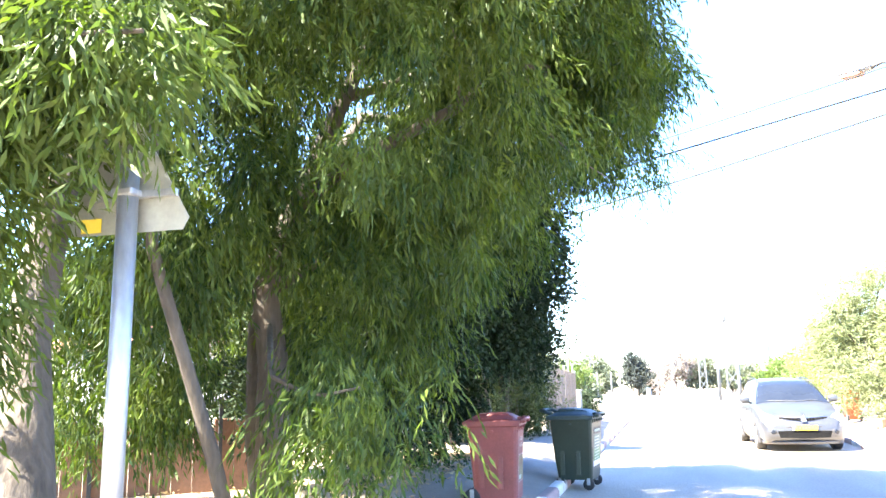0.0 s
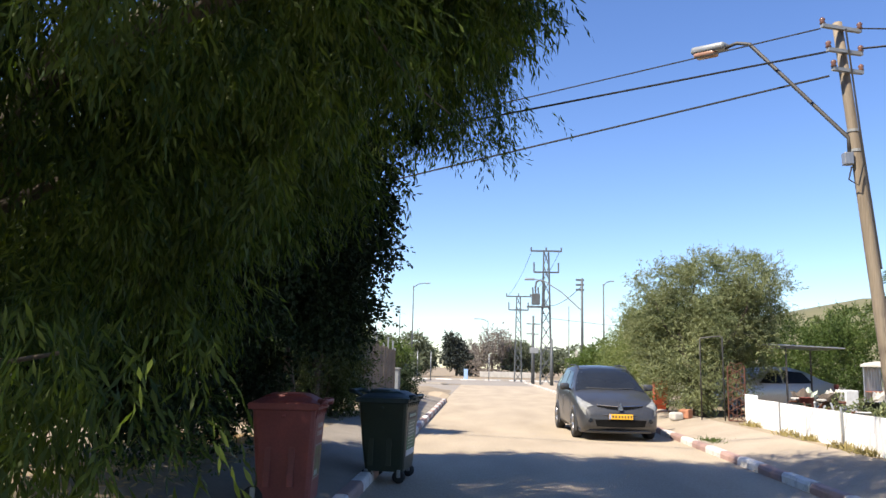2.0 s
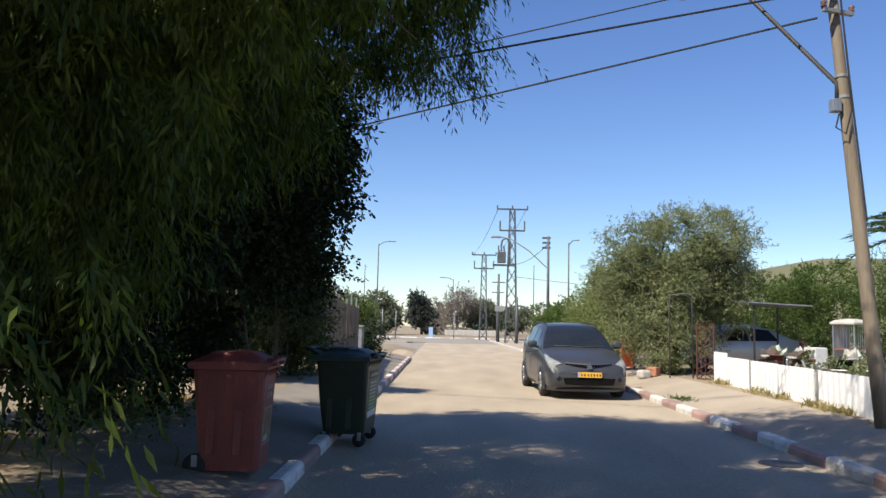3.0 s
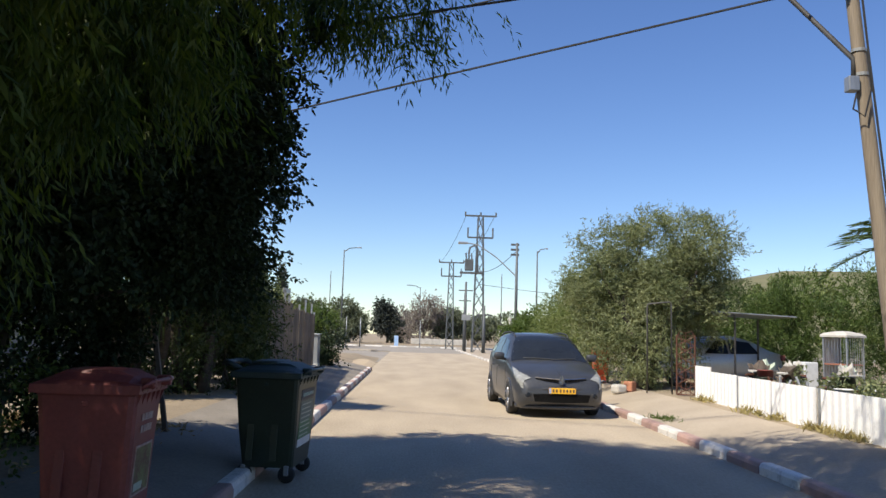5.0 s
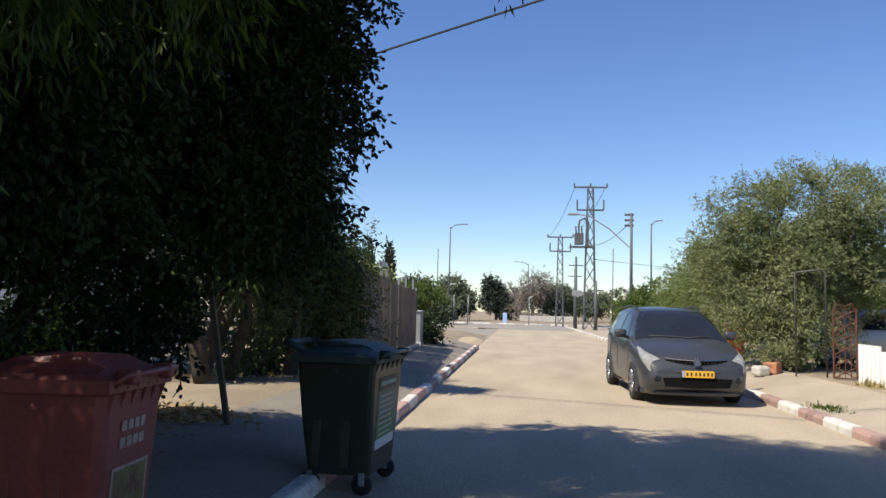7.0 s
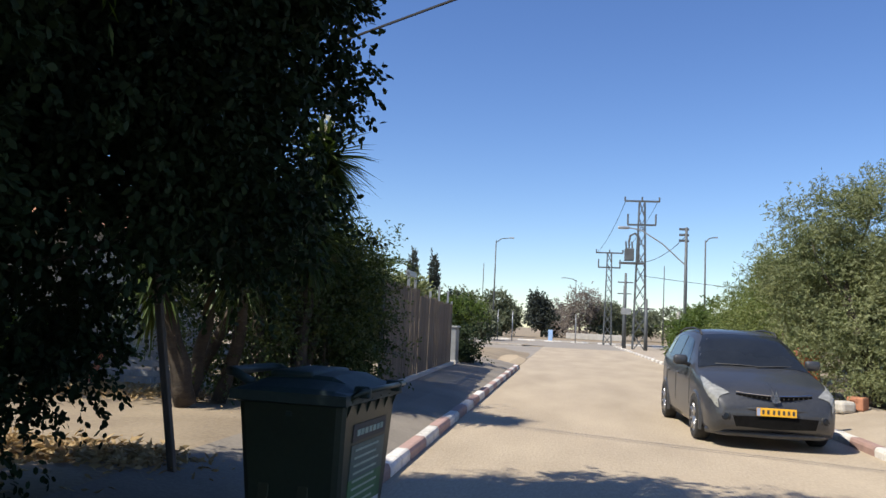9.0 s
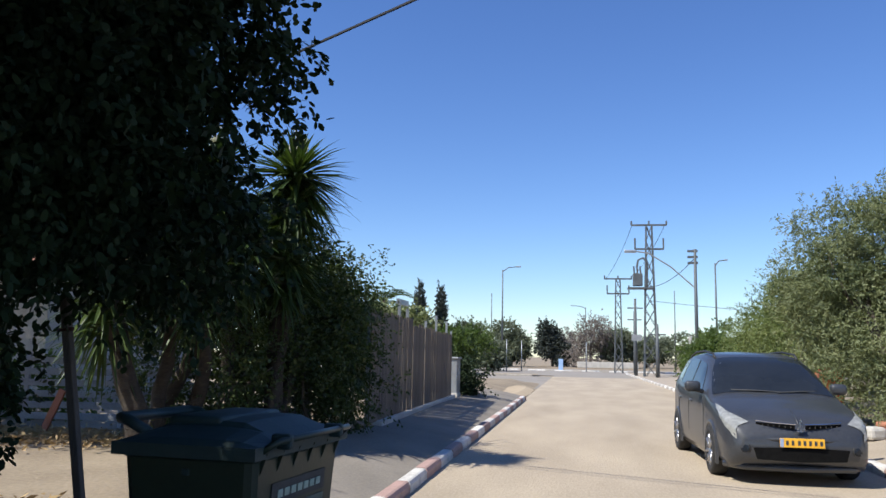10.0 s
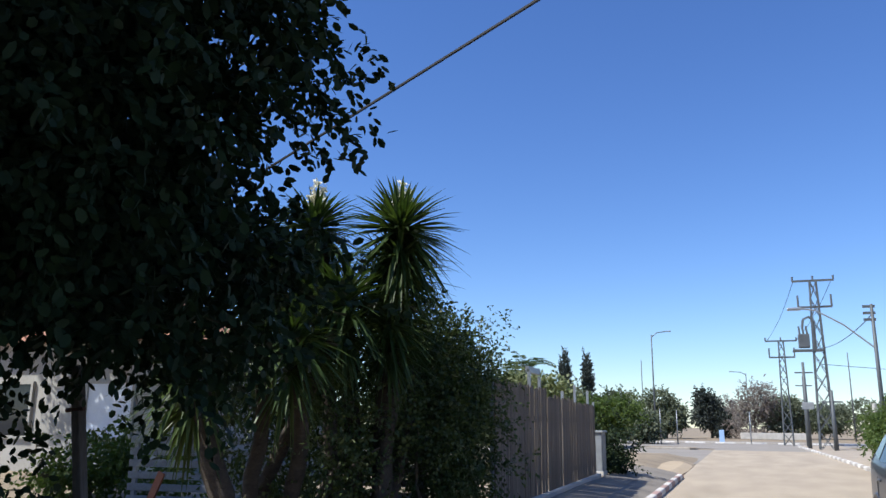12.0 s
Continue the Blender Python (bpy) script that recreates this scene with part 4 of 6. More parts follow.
# sunlit branch of another tree close to the sign
tree("tree", "young tree with bright narrow leaves beside the road sign", (0, 0, 0),
     [([(-3.7, 2.5, 0.2), (-3.6, 2.55, 1.2), (-3.2, 2.5, 2.4), (-2.6, 2.2, 3.2)], 0.09, 0.04)],
     [((-3.2, 2.5, 2.4), (-1.7, 2.1, 3.0), 0.03, 0.01)],
     crown("crown", 12, [(-1.95, 2.15, 3.12, 0.42, 0.4, 0.34), (-2.8, 2.5, 3.2, 0.42, 0.4, 0.3), (-2.85, 2.15, 3.0, 0.5, 0.4, 0.4), (-3.2, 2.4, 2.7, 0.7, 0.7, 0.7), (-2.6, 2.4, 3.4, 0.7, 0.6, 0.45), (-3.3, 2.6, 1.95, 0.45, 0.4, 0.5), (-4.6, 3.8, 1.8, 0.6, 0.6, 0.8), (-2.75, 2.35, 3.7, 0.6, 0.5, 0.3)], 2500, 12, 0.112, 0.02, 0.34, 0.6, 0.2, False, 0.5, 0.4), LEAF_BRIGHT, BARK, 4)

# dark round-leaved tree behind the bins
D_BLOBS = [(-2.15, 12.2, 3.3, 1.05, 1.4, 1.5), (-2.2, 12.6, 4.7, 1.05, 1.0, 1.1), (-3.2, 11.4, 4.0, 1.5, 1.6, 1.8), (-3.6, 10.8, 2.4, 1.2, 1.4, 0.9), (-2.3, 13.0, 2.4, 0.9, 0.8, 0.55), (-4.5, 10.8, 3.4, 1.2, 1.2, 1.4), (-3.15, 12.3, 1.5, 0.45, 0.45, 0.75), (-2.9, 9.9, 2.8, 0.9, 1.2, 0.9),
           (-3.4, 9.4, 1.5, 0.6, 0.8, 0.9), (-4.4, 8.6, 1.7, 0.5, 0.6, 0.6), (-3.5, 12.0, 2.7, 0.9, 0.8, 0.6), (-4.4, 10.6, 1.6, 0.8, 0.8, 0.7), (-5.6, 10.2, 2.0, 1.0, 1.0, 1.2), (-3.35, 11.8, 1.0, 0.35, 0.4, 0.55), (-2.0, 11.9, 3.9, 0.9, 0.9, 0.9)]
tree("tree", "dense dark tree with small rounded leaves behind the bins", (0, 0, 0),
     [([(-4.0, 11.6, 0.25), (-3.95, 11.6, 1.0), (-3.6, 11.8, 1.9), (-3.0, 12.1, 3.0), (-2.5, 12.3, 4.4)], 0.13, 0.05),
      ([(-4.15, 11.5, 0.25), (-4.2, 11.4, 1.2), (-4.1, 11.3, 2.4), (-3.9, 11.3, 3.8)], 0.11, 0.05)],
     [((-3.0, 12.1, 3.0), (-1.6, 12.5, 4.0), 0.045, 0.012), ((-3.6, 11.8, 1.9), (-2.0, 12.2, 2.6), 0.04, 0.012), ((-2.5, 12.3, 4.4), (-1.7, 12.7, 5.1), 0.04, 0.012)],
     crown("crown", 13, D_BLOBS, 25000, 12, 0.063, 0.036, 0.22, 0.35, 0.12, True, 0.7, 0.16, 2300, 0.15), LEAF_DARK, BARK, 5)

# tree added mostly out of view so its shade falls on slats and house
tree("tree", "garden tree added to shade the yard, mostly out of view", (0, 0, 0), [([(-9.3, 16.4, 0.3), (-9.3, 16.5, 1.6), (-9.0, 16.7, 3.2), (-8.8, 16.8, 4.6)], 0.16, 0.06)],
     [((-9.0, 16.7, 3.2), (-10.6, 18.4, 4.6), 0.06, 0.02)],
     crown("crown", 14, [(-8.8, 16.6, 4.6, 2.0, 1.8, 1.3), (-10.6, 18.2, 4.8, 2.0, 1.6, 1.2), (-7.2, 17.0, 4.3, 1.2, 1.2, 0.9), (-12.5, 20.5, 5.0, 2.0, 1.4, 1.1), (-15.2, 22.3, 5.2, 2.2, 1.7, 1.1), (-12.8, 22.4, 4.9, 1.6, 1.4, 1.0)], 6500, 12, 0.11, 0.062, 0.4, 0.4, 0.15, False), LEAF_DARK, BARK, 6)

# ---------------------------------------------------------------- road sign
sign = thing("road_sign", "triangular road sign seen from the back on a galvanised pole", "road sign", (-2.30, 2.83, 0.3))
part("pole", one_tube([(-0.02, 0.02, 0), (0, 0, 2.38)], 0.052, 14), GALV, sign, "", True)
bm = bmesh.new()
tri = [Vector((math.cos(radians(a)) * 0.46, 0, math.sin(radians(a)) * 0.46)) for a in (90, 210, 330)]
ring = []
for i, p in enumerate(tri):
    for q in (tri[(i - 1) % 3], tri[(i + 1) % 3]):
        ring.append(p.lerp(q, 0.09))
f1 = [bm.verts.new(p) for p in ring]
f2 = [bm.verts.new(p * 0.985 + Vector((0, 0.014, 0))) for p in ring]
bm.faces.new(f1)
bm.faces.new(f2[::-1])
for k in range(6):
    bm.faces.new((f1[k], f2[k], f2[(k + 1) % 6], f1[(k + 1) % 6]))
TURN = Matrix.Rotation(radians(2), 4, "Z")
bm.transform(Matrix.Translation((-0.06, 0.075, 2.28)) @ TURN)
bmesh.ops.recalc_face_normals(bm, faces=bm.faces)
plate = part("sign_plate", bm, SIGN_BACK, sign, "bare metal back of the sign")
part("bracket", one_box((0, 0.04, 2.24), (0.50, 0.03, 0.035), TURN), GALV, sign)
part("clamp", one_box((0, 0, 2.24), (0.125, 0.125, 0.04), None, 0.01), GALV, sign)
part("sticker", one_box((-0.26, 0.055, 2.10), (0.12, 0.004, 0.075), TURN), SIGN_YELLOW, plate)

# ---------------------------------------------------------------- lamp pole with wires
pole = thing("utility_pole", "leaning wooden utility pole with a street lamp and cables", "utility pole", (0, 0, 0))
P0, P1 = Vector((5.82, 12.2, 0.25)), Vector((5.42, 12.5, 6.75))
part("shaft", one_tube([P0.lerp(P1, k / 6) for k in range(7)], [0.098 - 0.03 * k / 6 for k in range(7)], 14), POLE_WOOD, pole, "", True)


def on_pole(z):
    return P0.lerp(P1, (z - P0.z) / (P1.z - P0.z))


arm0, arm1, arm2 = on_pole(4.95) + Vector((-0.08, 0, 0)), Vector((4.35, 13.15, 6.70)), Vector((4.05, 13.42, 6.75))
part("arm", one_tube([on_pole(4.72) + Vector((-0.1, 0, 0)), arm0, arm0.lerp(arm1, 0.5), arm1, arm1.lerp(arm2, 0.5) + Vector((0, 0, 0.05)), arm2], 0.03, 8), DARK_METAL, pole, "", True)
for z in (4.75, 5.05):
    bm = bmesh.new()
    lathe(bm, [(0.088, -0.02), (0.088, 0.02)], Matrix.Translation(on_pole(z)), 14)
    part("pole_band", bm, GREY_METAL, pole)
d = (Vector((3.55, 14.0, 6.85)) - arm2).normalized()
m = Matrix.Translation(arm2 + d * 0.28) @ d.to_track_quat("X", "Z").to_matrix().to_4x4()
bm = one_box((0, 0, 0.03), (0.62, 0.22, 0.13), None, 0.05)
bm.transform(m)
head = part("lamp_head", bm, GREY_METAL, pole, "grey street lamp head", True)
bm = one_box((0.06, 0, -0.05), (0.40, 0.19, 0.11), None, 0.045)
bm.transform(m)
part("lens", bm, LAMP_LENS, head, "brownish lamp cover", True)
part("junction_box", one_box(tuple(on_pole(4.62) + Vector((-0.15, -0.03, 0))), (0.13, 0.12, 0.18), None, 0.012), GALV, pole)
part("cable_loop", one_tube([on_pole(4.5) + Vector((-0.12, -0.05, 0)), on_pole(4.3) + Vector((-0.2, -0.08, 0)), on_pole(4.2) + Vector((-0.1, -0.13, 0)), on_pole(4.55) + Vector((0.02, -0.13, 0)), on_pole(5.0) + Vector((0.02, -0.13, 0))], 0.012, 5), CABLE, pole)
for z, s in ((6.62, 0.34), (6.25, 0.3), (5.95, 0.26)):
    part("crossarm", one_box(tuple(on_pole(z) + Vector((0, -0.1, 0))), (2 * s, 0.06, 0.05), Matrix.Rotation(0.3, 4, "Z")), GREY_METAL, pole)
    for k in (-1, 1):
        bm = bmesh.new()
        lathe(bm, [(0.02, 0), (0.045, 0.02), (0.03, 0.05), (0.045, 0.08), (0.02, 0.11)], Matrix.Translation(on_pole(z) + Vector((k * s * 0.9, -0.1 + k * 0.08, 0.02))), 8)
        part("insulator", bm, PORCELAIN, pole, "", True)
part("riser_cable", one_tube([on_pole(6.6) + Vector((0.05, -0.13, 0)), on_pole(5) + Vector((0.03, -0.14, 0)), on_pole(3) + Vector((0.03, -0.15, 0))], 0.014, 5), CABLE, pole)


def cable(a, b, sag, r=0.014, label="black overhead cable across the street"):
    a, b = Vector(a), Vector(b)
    pts = [a.lerp(b, k / 16) - Vector((0, 0, sag * 4 * (k / 16) * (1 - k / 16))) for k in range(17)]
    tagged(part("overhead_cable", one_tube(pts, r, 5), CABLE), label, "cable", "overhead cables")


cable(on_pole(6.05) + Vector((-0.05, 0.35, 0)), (-9.0, 19.87, 4.28), 0.0, 0.017)
cable(on_pole(6.25) + Vector((-0.25, -0.1, 0)), (-12.0, 11.5, 1.95 + 0.4), 0.0, 0.016)
cable(on_pole(6.62) + Vector((-0.3, -0.1, 0)), (-16.0, 22.0, 4.9), 0.1, 0.012)
cable(on_pole(6.3) + Vector((0.25, -0.1, 0)), (14.0, 6.0, 5.4), 0.15, 0.016)
cable(on_pole(6.62) + Vector((0.3, -0.1, 0)), (16.0, 11.0, 6.6), 0.2, 0.012)

# ---------------------------------------------------------------- board fence on the street's shaded side
fence = thing("board_fence", "weathered upright board fence with metal posts", "fence", (0, 0, 0))
BOARDS = []
for k in range(5):
    b = one_box((0, 0, 0), (0.02, 0.108, 1.0), None, 0.004)
    for v in b.verts:
        if v.co.z > 0:
            v.co.z += random.uniform(-0.02, 0.03)
    me = bpy.data.meshes.new("board")
    b.to_mesh(me)
    b.free()
    me.materials.append(FENCE_WOOD)
    BOARDS.append(me)
FY0, FY1 = 20.6, 30.1


def fence_x(y):
    return -2.72 - 0.022 * (y - 21)


y = FY0
while y < FY1:
    ob = new("board", random.choice(BOARDS))
    ob.parent = fence
    h = 1.68 + random.uniform(-0.035, 0.035) + 0.10 * (y < 24.2) - 0.05 * (y > 27)
    ob.matrix_local = pose(fence_x(y) + random.uniform(-0.008, 0.008), y, 0.40 + h / 2, random.uniform(-0.6, 0.6), 0, random.uniform(-3, 3)) @ Matrix.Diagonal((1, 1, h, 1))
    y += 0.116 + random.uniform(0, 0.012) + (0.05 if random.random() < 0.07 else 0)
for z in (0.75, 1.75):
    part("rail", one_tube([(fence_x(FY0) - 0.04, FY0, z), (fence_x(FY1) - 0.04, FY1, z)], 0.025, 6), GREY_METAL, fence)
for yy, ex in ((20.55, 0.1), (22.9, 0.45), (23.7, 0.35), (25.9, 0.2), (27.4, 0.4), (29.2, 0.35), (30.1, 0.1)):
    part("post", one_box((fence_x(yy) + 0.02 - 0.06, yy, 1.2 + ex / 2), (0.05, 0.05, 1.75 + ex)), GALV, fence, "grey steel post")
part("top_bracket", one_box((fence_x(23.3) - 0.06, 23.3, 2.52), (0.06, 0.85, 0.10)), GALV, fence)
part("footing", one_box((-2.79, 25.6, 0.33), (0.16, 9.1, 0.16), Matrix.Rotation(radians(1.26), 4, "Z"), 0.015), CONCRETE, fence, "rough concrete footing")
cab = thing("utility_cabinet", "grey street utility cabinet at the end of the fence", "cabinet", (-2.98, 30.8, 0.33))
part("body", one_box((0, 0, 0.58), (0.3, 0.6, 1.0), None, 0.02), GREY_METAL, cab)
part("plinth", one_box((0, 0, 0.05), (0.34, 0.64, 0.12), None, 0.01), CONCRETE, cab)
part("cap", one_box((0, 0, 1.10), (0.38, 0.68, 0.06), None, 0.015), GREY_METAL, cab)
part("door", one_box((0.155, 0, 0.58), (0.015, 0.5, 0.85), None, 0.005), GREY_METAL, cab)


def shrub(name, label, blobs, n, per, L, W, mat, seed, oval=True, droop=0.3, stems=(), category="shrub", shell=0.3, twig=0.3):
    s = thing(name, label, category)
    meshed("foliage", crown("foliage", seed, blobs, n, per, L, W, twig, droop, shell, oval, clumps=max(n // 16, 12), clump_r=0.2), mat, s)
    rng = np.random.default_rng(seed + 500)
    b = blobs[0]
    for k in range(4):
        bm = bmesh.new()
        limb(bm, (b[0] + rng.normal() * b[3] * 0.15, b[1] + rng.normal() * b[4] * 0.15, ground_height(b[0], b[1])), (b[0] + rng.normal() * b[3] * 0.4, b[1] + rng.normal() * b[4] * 0.4, b[2]), 0.035, 0.012, rng, 0.1, 6, 4)
        part("stem", bm, BARK, s)
    return s


shrub("shrub", "dark leafy shrub growing over the fence", [(-3.3, 19.7, 1.6, 0.75, 1.3, 1.35), (-3.35, 20.9, 2.3, 0.5, 0.8, 0.4), (-3.9, 20.4, 2.2, 0.9, 1.2, 1.0), (-3.1, 19.9, 1.1, 0.35, 0.6, 0.8), (-3.6, 20.2, 2.65, 0.5, 0.6, 0.4)], 5200, 10, 0.062, 0.036, LEAF_SHRUB, 21, False)
shrub("shrub", "leafy dark green shrub in the yard", [(-4.0, 17.9, 1.3, 0.8, 0.9, 1.1), (-4.7, 18.4, 2.0, 0.9, 0.9, 1.3)], 1700, 10, 0.062, 0.036, LEAF_SHRUB, 22, False)
shrub("shrub", "round dark bush beside the cabinet", [(-2.9, 32.2, 0.9, 0.45, 0.8, 0.65)], 500, 9, 0.09, 0.05, LEAF_DARK, 23)
shrub("shrub", "small-leaved low branches of a bush in the yard", [(-3.6, 11.3, 0.9, 0.6, 0.7, 0.6), (-4.5, 12.2, 1.0, 0.8, 0.7, 0.7), (-3.2, 10.2, 0.7, 0.4, 0.5, 0.45)], 700, 9, 0.05, 0.03, LEAF_HEDGE, 24)
shrub("shrub", "bright green garden shrub in front of the house", [(-9.6, 20.2, 0.9, 0.9, 0.7, 0.6), (-8.2, 20.0, 0.8, 0.5, 0.6, 0.5)], 600, 9, 0.09, 0.05, LEAF_HEDGE, 25)

# ---------------------------------------------------------------- yuccas


def sword_rosette(centre, n, L, W, rng, low=-1.0):
    verts, faces = [], []
    for k in range(n):
        a = rng.random() * 2 * math.pi
        e = low + (1.25 - low) * (k / n) ** 0.9 + rng.normal() * 0.1
        d = Vector((math.cos(a) * math.cos(e), math.sin(a) * math.cos(e), math.sin(e)))
        s = d.cross(Vector((0, 0, 1)))
        s = s.normalized() if s.length > 1e-3 else Vector((1, 0, 0))
        up = s.cross(d)
        l, w = L * rng.uniform(0.7, 1.1), W * rng.uniform(0.8, 1.2)
        i = len(verts)
        for t, q in ((0.05, 0.7), (0.35, 1.0), (0.7, 0.7), (1.0, 0.05)):
            c = Vector(centre) + d * l * t - Vector((0, 0, 1)) * l * 0.26 * t * t
            verts += [c + s * w * q / 2 + up * w * 0.2 * q, c, c - s * w * q / 2 + up * w * 0.2 * q]
        for t in range(3):
            o = i + 3 * t
            faces += [(o, o + 1, o + 4, o + 3), (o + 1, o + 2, o + 5, o + 4)]
    return verts, faces


def yucca(label, stems, seed, flower=()):
    y = thing("yucca", label, "plant")
    rng = np.random.default_rng(seed)
    for i, (base, top, r, n, L) in enumerate(stems):
        bm = bmesh.new()
        pts = limb(bm, base, top, r, r * 0.75, rng, 0.04, 9, 8)
        part("trunk", bm, YUCCA_BARK, y, "fibrous grey-brown trunk", True)
        v, f = sword_rosette(top, n, L, 0.058, rng)
        me = bpy.data.meshes.new("leaf_head")
        me.from_pydata([tuple(p) for p in v], [], f)
        meshed("leaf_head", me, LEAF_YUCCA, y)
        v, f = sword_rosette(Vector(top) - Vector((0, 0, 0.35)), n * 2 // 3, L * 0.85, 0.045, rng, -1.45)
        v = [p for p in v]
        me = bpy.data.meshes.new("dead_leaf_skirt")
        me.from_pydata([tuple(p) for p in v], [], f)
        meshed("dead_leaf_skirt", me, LEAF_YUCCA, y)
        if i in flower:
            c = Vector(top) + Vector((0.02, 0, 0.45))
            meshed("flower_spike", crown("flower_spike", seed + 9, [(c.x, c.y, c.z, 0.07, 0.07, 0.22)], 60, 5, 0.06, 0.04, 0.06, 0.6, 0.1, True), PETAL, y, "cream flower spike")
    return y


yucca("tall yucca with sword leaves and a cream flower spike", [((-3.55, 18.6, 0.35), (-3.20, 18.2, 3.85), 0.13, 270, 0.92), ((-3.8, 18.5, 0.35), (-4.35, 18.1, 3.95), 0.12, 180, 0.8), ((-3.6, 18.7, 0.35), (-3.62, 18.9, 3.35), 0.11, 240, 0.95), ((-3.5, 18.3, 0.35), (-3.35, 18.3, 2.75), 0.1, 170, 0.8), ((-3.9, 18.2, 0.35), (-4.1, 17.9, 3.0), 0.1, 170, 0.8)], 31, (0, 1))
yucca("yucca with several leaning trunks in the yard", [((-4.44, 17.04, 0.35), (-4.30, 16.95, 3.0), 0.09, 150, 0.75), ((-4.25, 16.6, 0.35), (-4.75, 16.5, 2.1), 0.14, 150, 0.85), ((-4.1, 17.2, 0.35), (-3.85, 16.9, 2.45), 0.1, 140, 0.85), ((-4.6, 17.3, 0.35), (-3.6, 17.6, 2.9), 0.09, 150, 0.8)], 32)

# ---------------------------------------------------------------- yard: stake, slat fence, plank, litter, house
stake = thing("stake", "dark leaning wooden stake in the yard", "stake", (-2.50, 13.03, 0.28))
part("shaft", one_box((-0.135, 0, 0.76), (0.055, 0.055, 1.66), Matrix.Rotation(radians(-10), 4, "Y"), 0.008), STAKE_WOOD, stake)
part("nail", one_tube([(-0.30, -0.02, 1.34), (-0.18, -0.02, 1.35)], 0.012, 6), RUST, stake)

slats = thing("slat_fence", "low garden fence of grey-white horizontal slats", "fence")
for k in range(6):
    part("slat", one_box((-5.55, 19.3, 0.48 + 0.165 * k), (4.5, 0.025, 0.10), Matrix.Rotation(radians(6), 4, "Z"), 0.006), SLAT_WHITE, slats)
for x in (-7.7, -6.2, -4.7, -3.4):
    part("post", one_box((x, 19.33 + 0.105 * (x + 5.55), 0.85), (0.07, 0.05, 1.15), None, 0.005), SLAT_WHITE, slats)
plank = thing("plank", "red-brown wooden plank leaning on the litter", "plank", (-6.35, 17.9, 0.35))
part("plank", one_box((0, 0, 0.3), (0.10, 0.03, 0.65), Matrix.Rotation(radians(24), 4, "Y"), 0.004), RED_WOOD, plank)

rng = np.random.default_rng(8)
n = 5200
px = np.concatenate([rng.normal(-3.5, 0.8, n // 2), rng.normal(-6.6, 1.1, n // 2)])
py = np.concatenate([rng.normal(13.25, 0.22, n // 2), rng.normal(17.6, 0.5, n // 2)])
pz = np.array([ground_height(a, b) for a, b in zip(px, py)]) + rng.random(n) * 0.05 + 0.02
w = rng.normal(size=(n, 3)) * (1, 1, 0.35)
tagged(meshed("leaf_litter", leaf_mesh("leaf_litter", np.stack([px, py, pz], 1), w, rng.uniform(0.06, 0.14, n), rng.uniform(0.02, 0.04, n), False, rng), LEAF_DRY), "drift of dry yellow fallen leaves on the earth", "leaf litter", kind="stuff")
n = 2600
px, py = rng.uniform(-6, -1.8, n), rng.uniform(-1, 12.5, n)
pz = np.array([ground_height(a, b) for a, b in zip(px, py)]) + 0.03 + rng.random(n) * 0.03
tagged(meshed("leaf_litter", leaf_mesh("leaf_litter", np.stack([px, py, pz], 1), rng.normal(size=(n, 3)) * (1, 1, 0.3), rng.uniform(0.06, 0.13, n), rng.uniform(0.015, 0.03, n), False, rng), LEAF_DRY), "scattered dry leaves under the trees", "leaf litter", kind="stuff")

house = thing("house", "pale plastered single-storey house with white shutters", "house")
part("wall", one_box((-17.3, 28.0, 1.9), (11.6, 7.0, 3.2), None, 0.02), PLASTER, house)
bm = bmesh.new()
r = [(-23.5, 24.1, 3.45), (-11.1, 24.1, 3.45), (-11.1, 31.9, 3.45), (-23.5, 31.9, 3.45), (-20, 28, 5.0), (-14.5, 28, 5.0)]
v = [bm.verts.new(p) for p in r]
for f in ((0, 1, 5, 4), (1, 2, 5), (2, 3, 4, 5), (3, 0, 4), (3, 2, 1, 0)):
    bm.faces.new([v[k] for k in f])
part("roof", bm, ROOF_TILE, house)
for x, w_, mt in ((-13.4, 1.35, SHUTTER), (-16.6, 1.4, CAR_GLASS), (-20.2, 1.4, SHUTTER)):
    win = part("window", one_box((x, 24.485, 1.8), (w_, 0.05, 1.25), None, 0.01), mt, house, "closed white shutter" if mt is SHUTTER else "dark window pane")
    for dz in (-0.66, 0.66):
        part("window_frame", one_box((x, 24.46, 1.8 + dz), (w_ + 0.14, 0.08, 0.07)), PLASTER, win)
    for dx in (-1, 1):
        part("window_frame", one_box((x + dx * (w_ / 2 + 0.035), 24.46, 1.8), (0.07, 0.08, 1.25)), PLASTER, win)
bw = thing("garden_wall", "low red-brown boarded garden wall", "wall", (-6.9, 7.3, 0.33), 38)
for k in range(22):
    part("board", one_box((-2.6 + 0.25 * k, 0, 0.42 + 0.03 * math.sin(k * 1.7)), (0.245, 0.05, 0.86 + 0.06 * math.sin(k * 1.7)), None, 0.008), BROWN_WALL, bw)
for k, x in enumerate((-2.4, -0.9, 0.6, 2.1)):
    part("post", one_box((x, -0.06, 0.55), (0.05, 0.05, 1.25), None, 0.005), BLACK_PLASTIC, bw, "thin dark post")

# ---------------------------------------------------------------- sunny side: sheet-metal fence, gate, olive, clutter
wf = thing("sheet_metal_fence", "low white-painted ribbed sheet-metal fence", "fence")


def fence_r(y):
    return 6.10 + 0.06 * (y - 12)


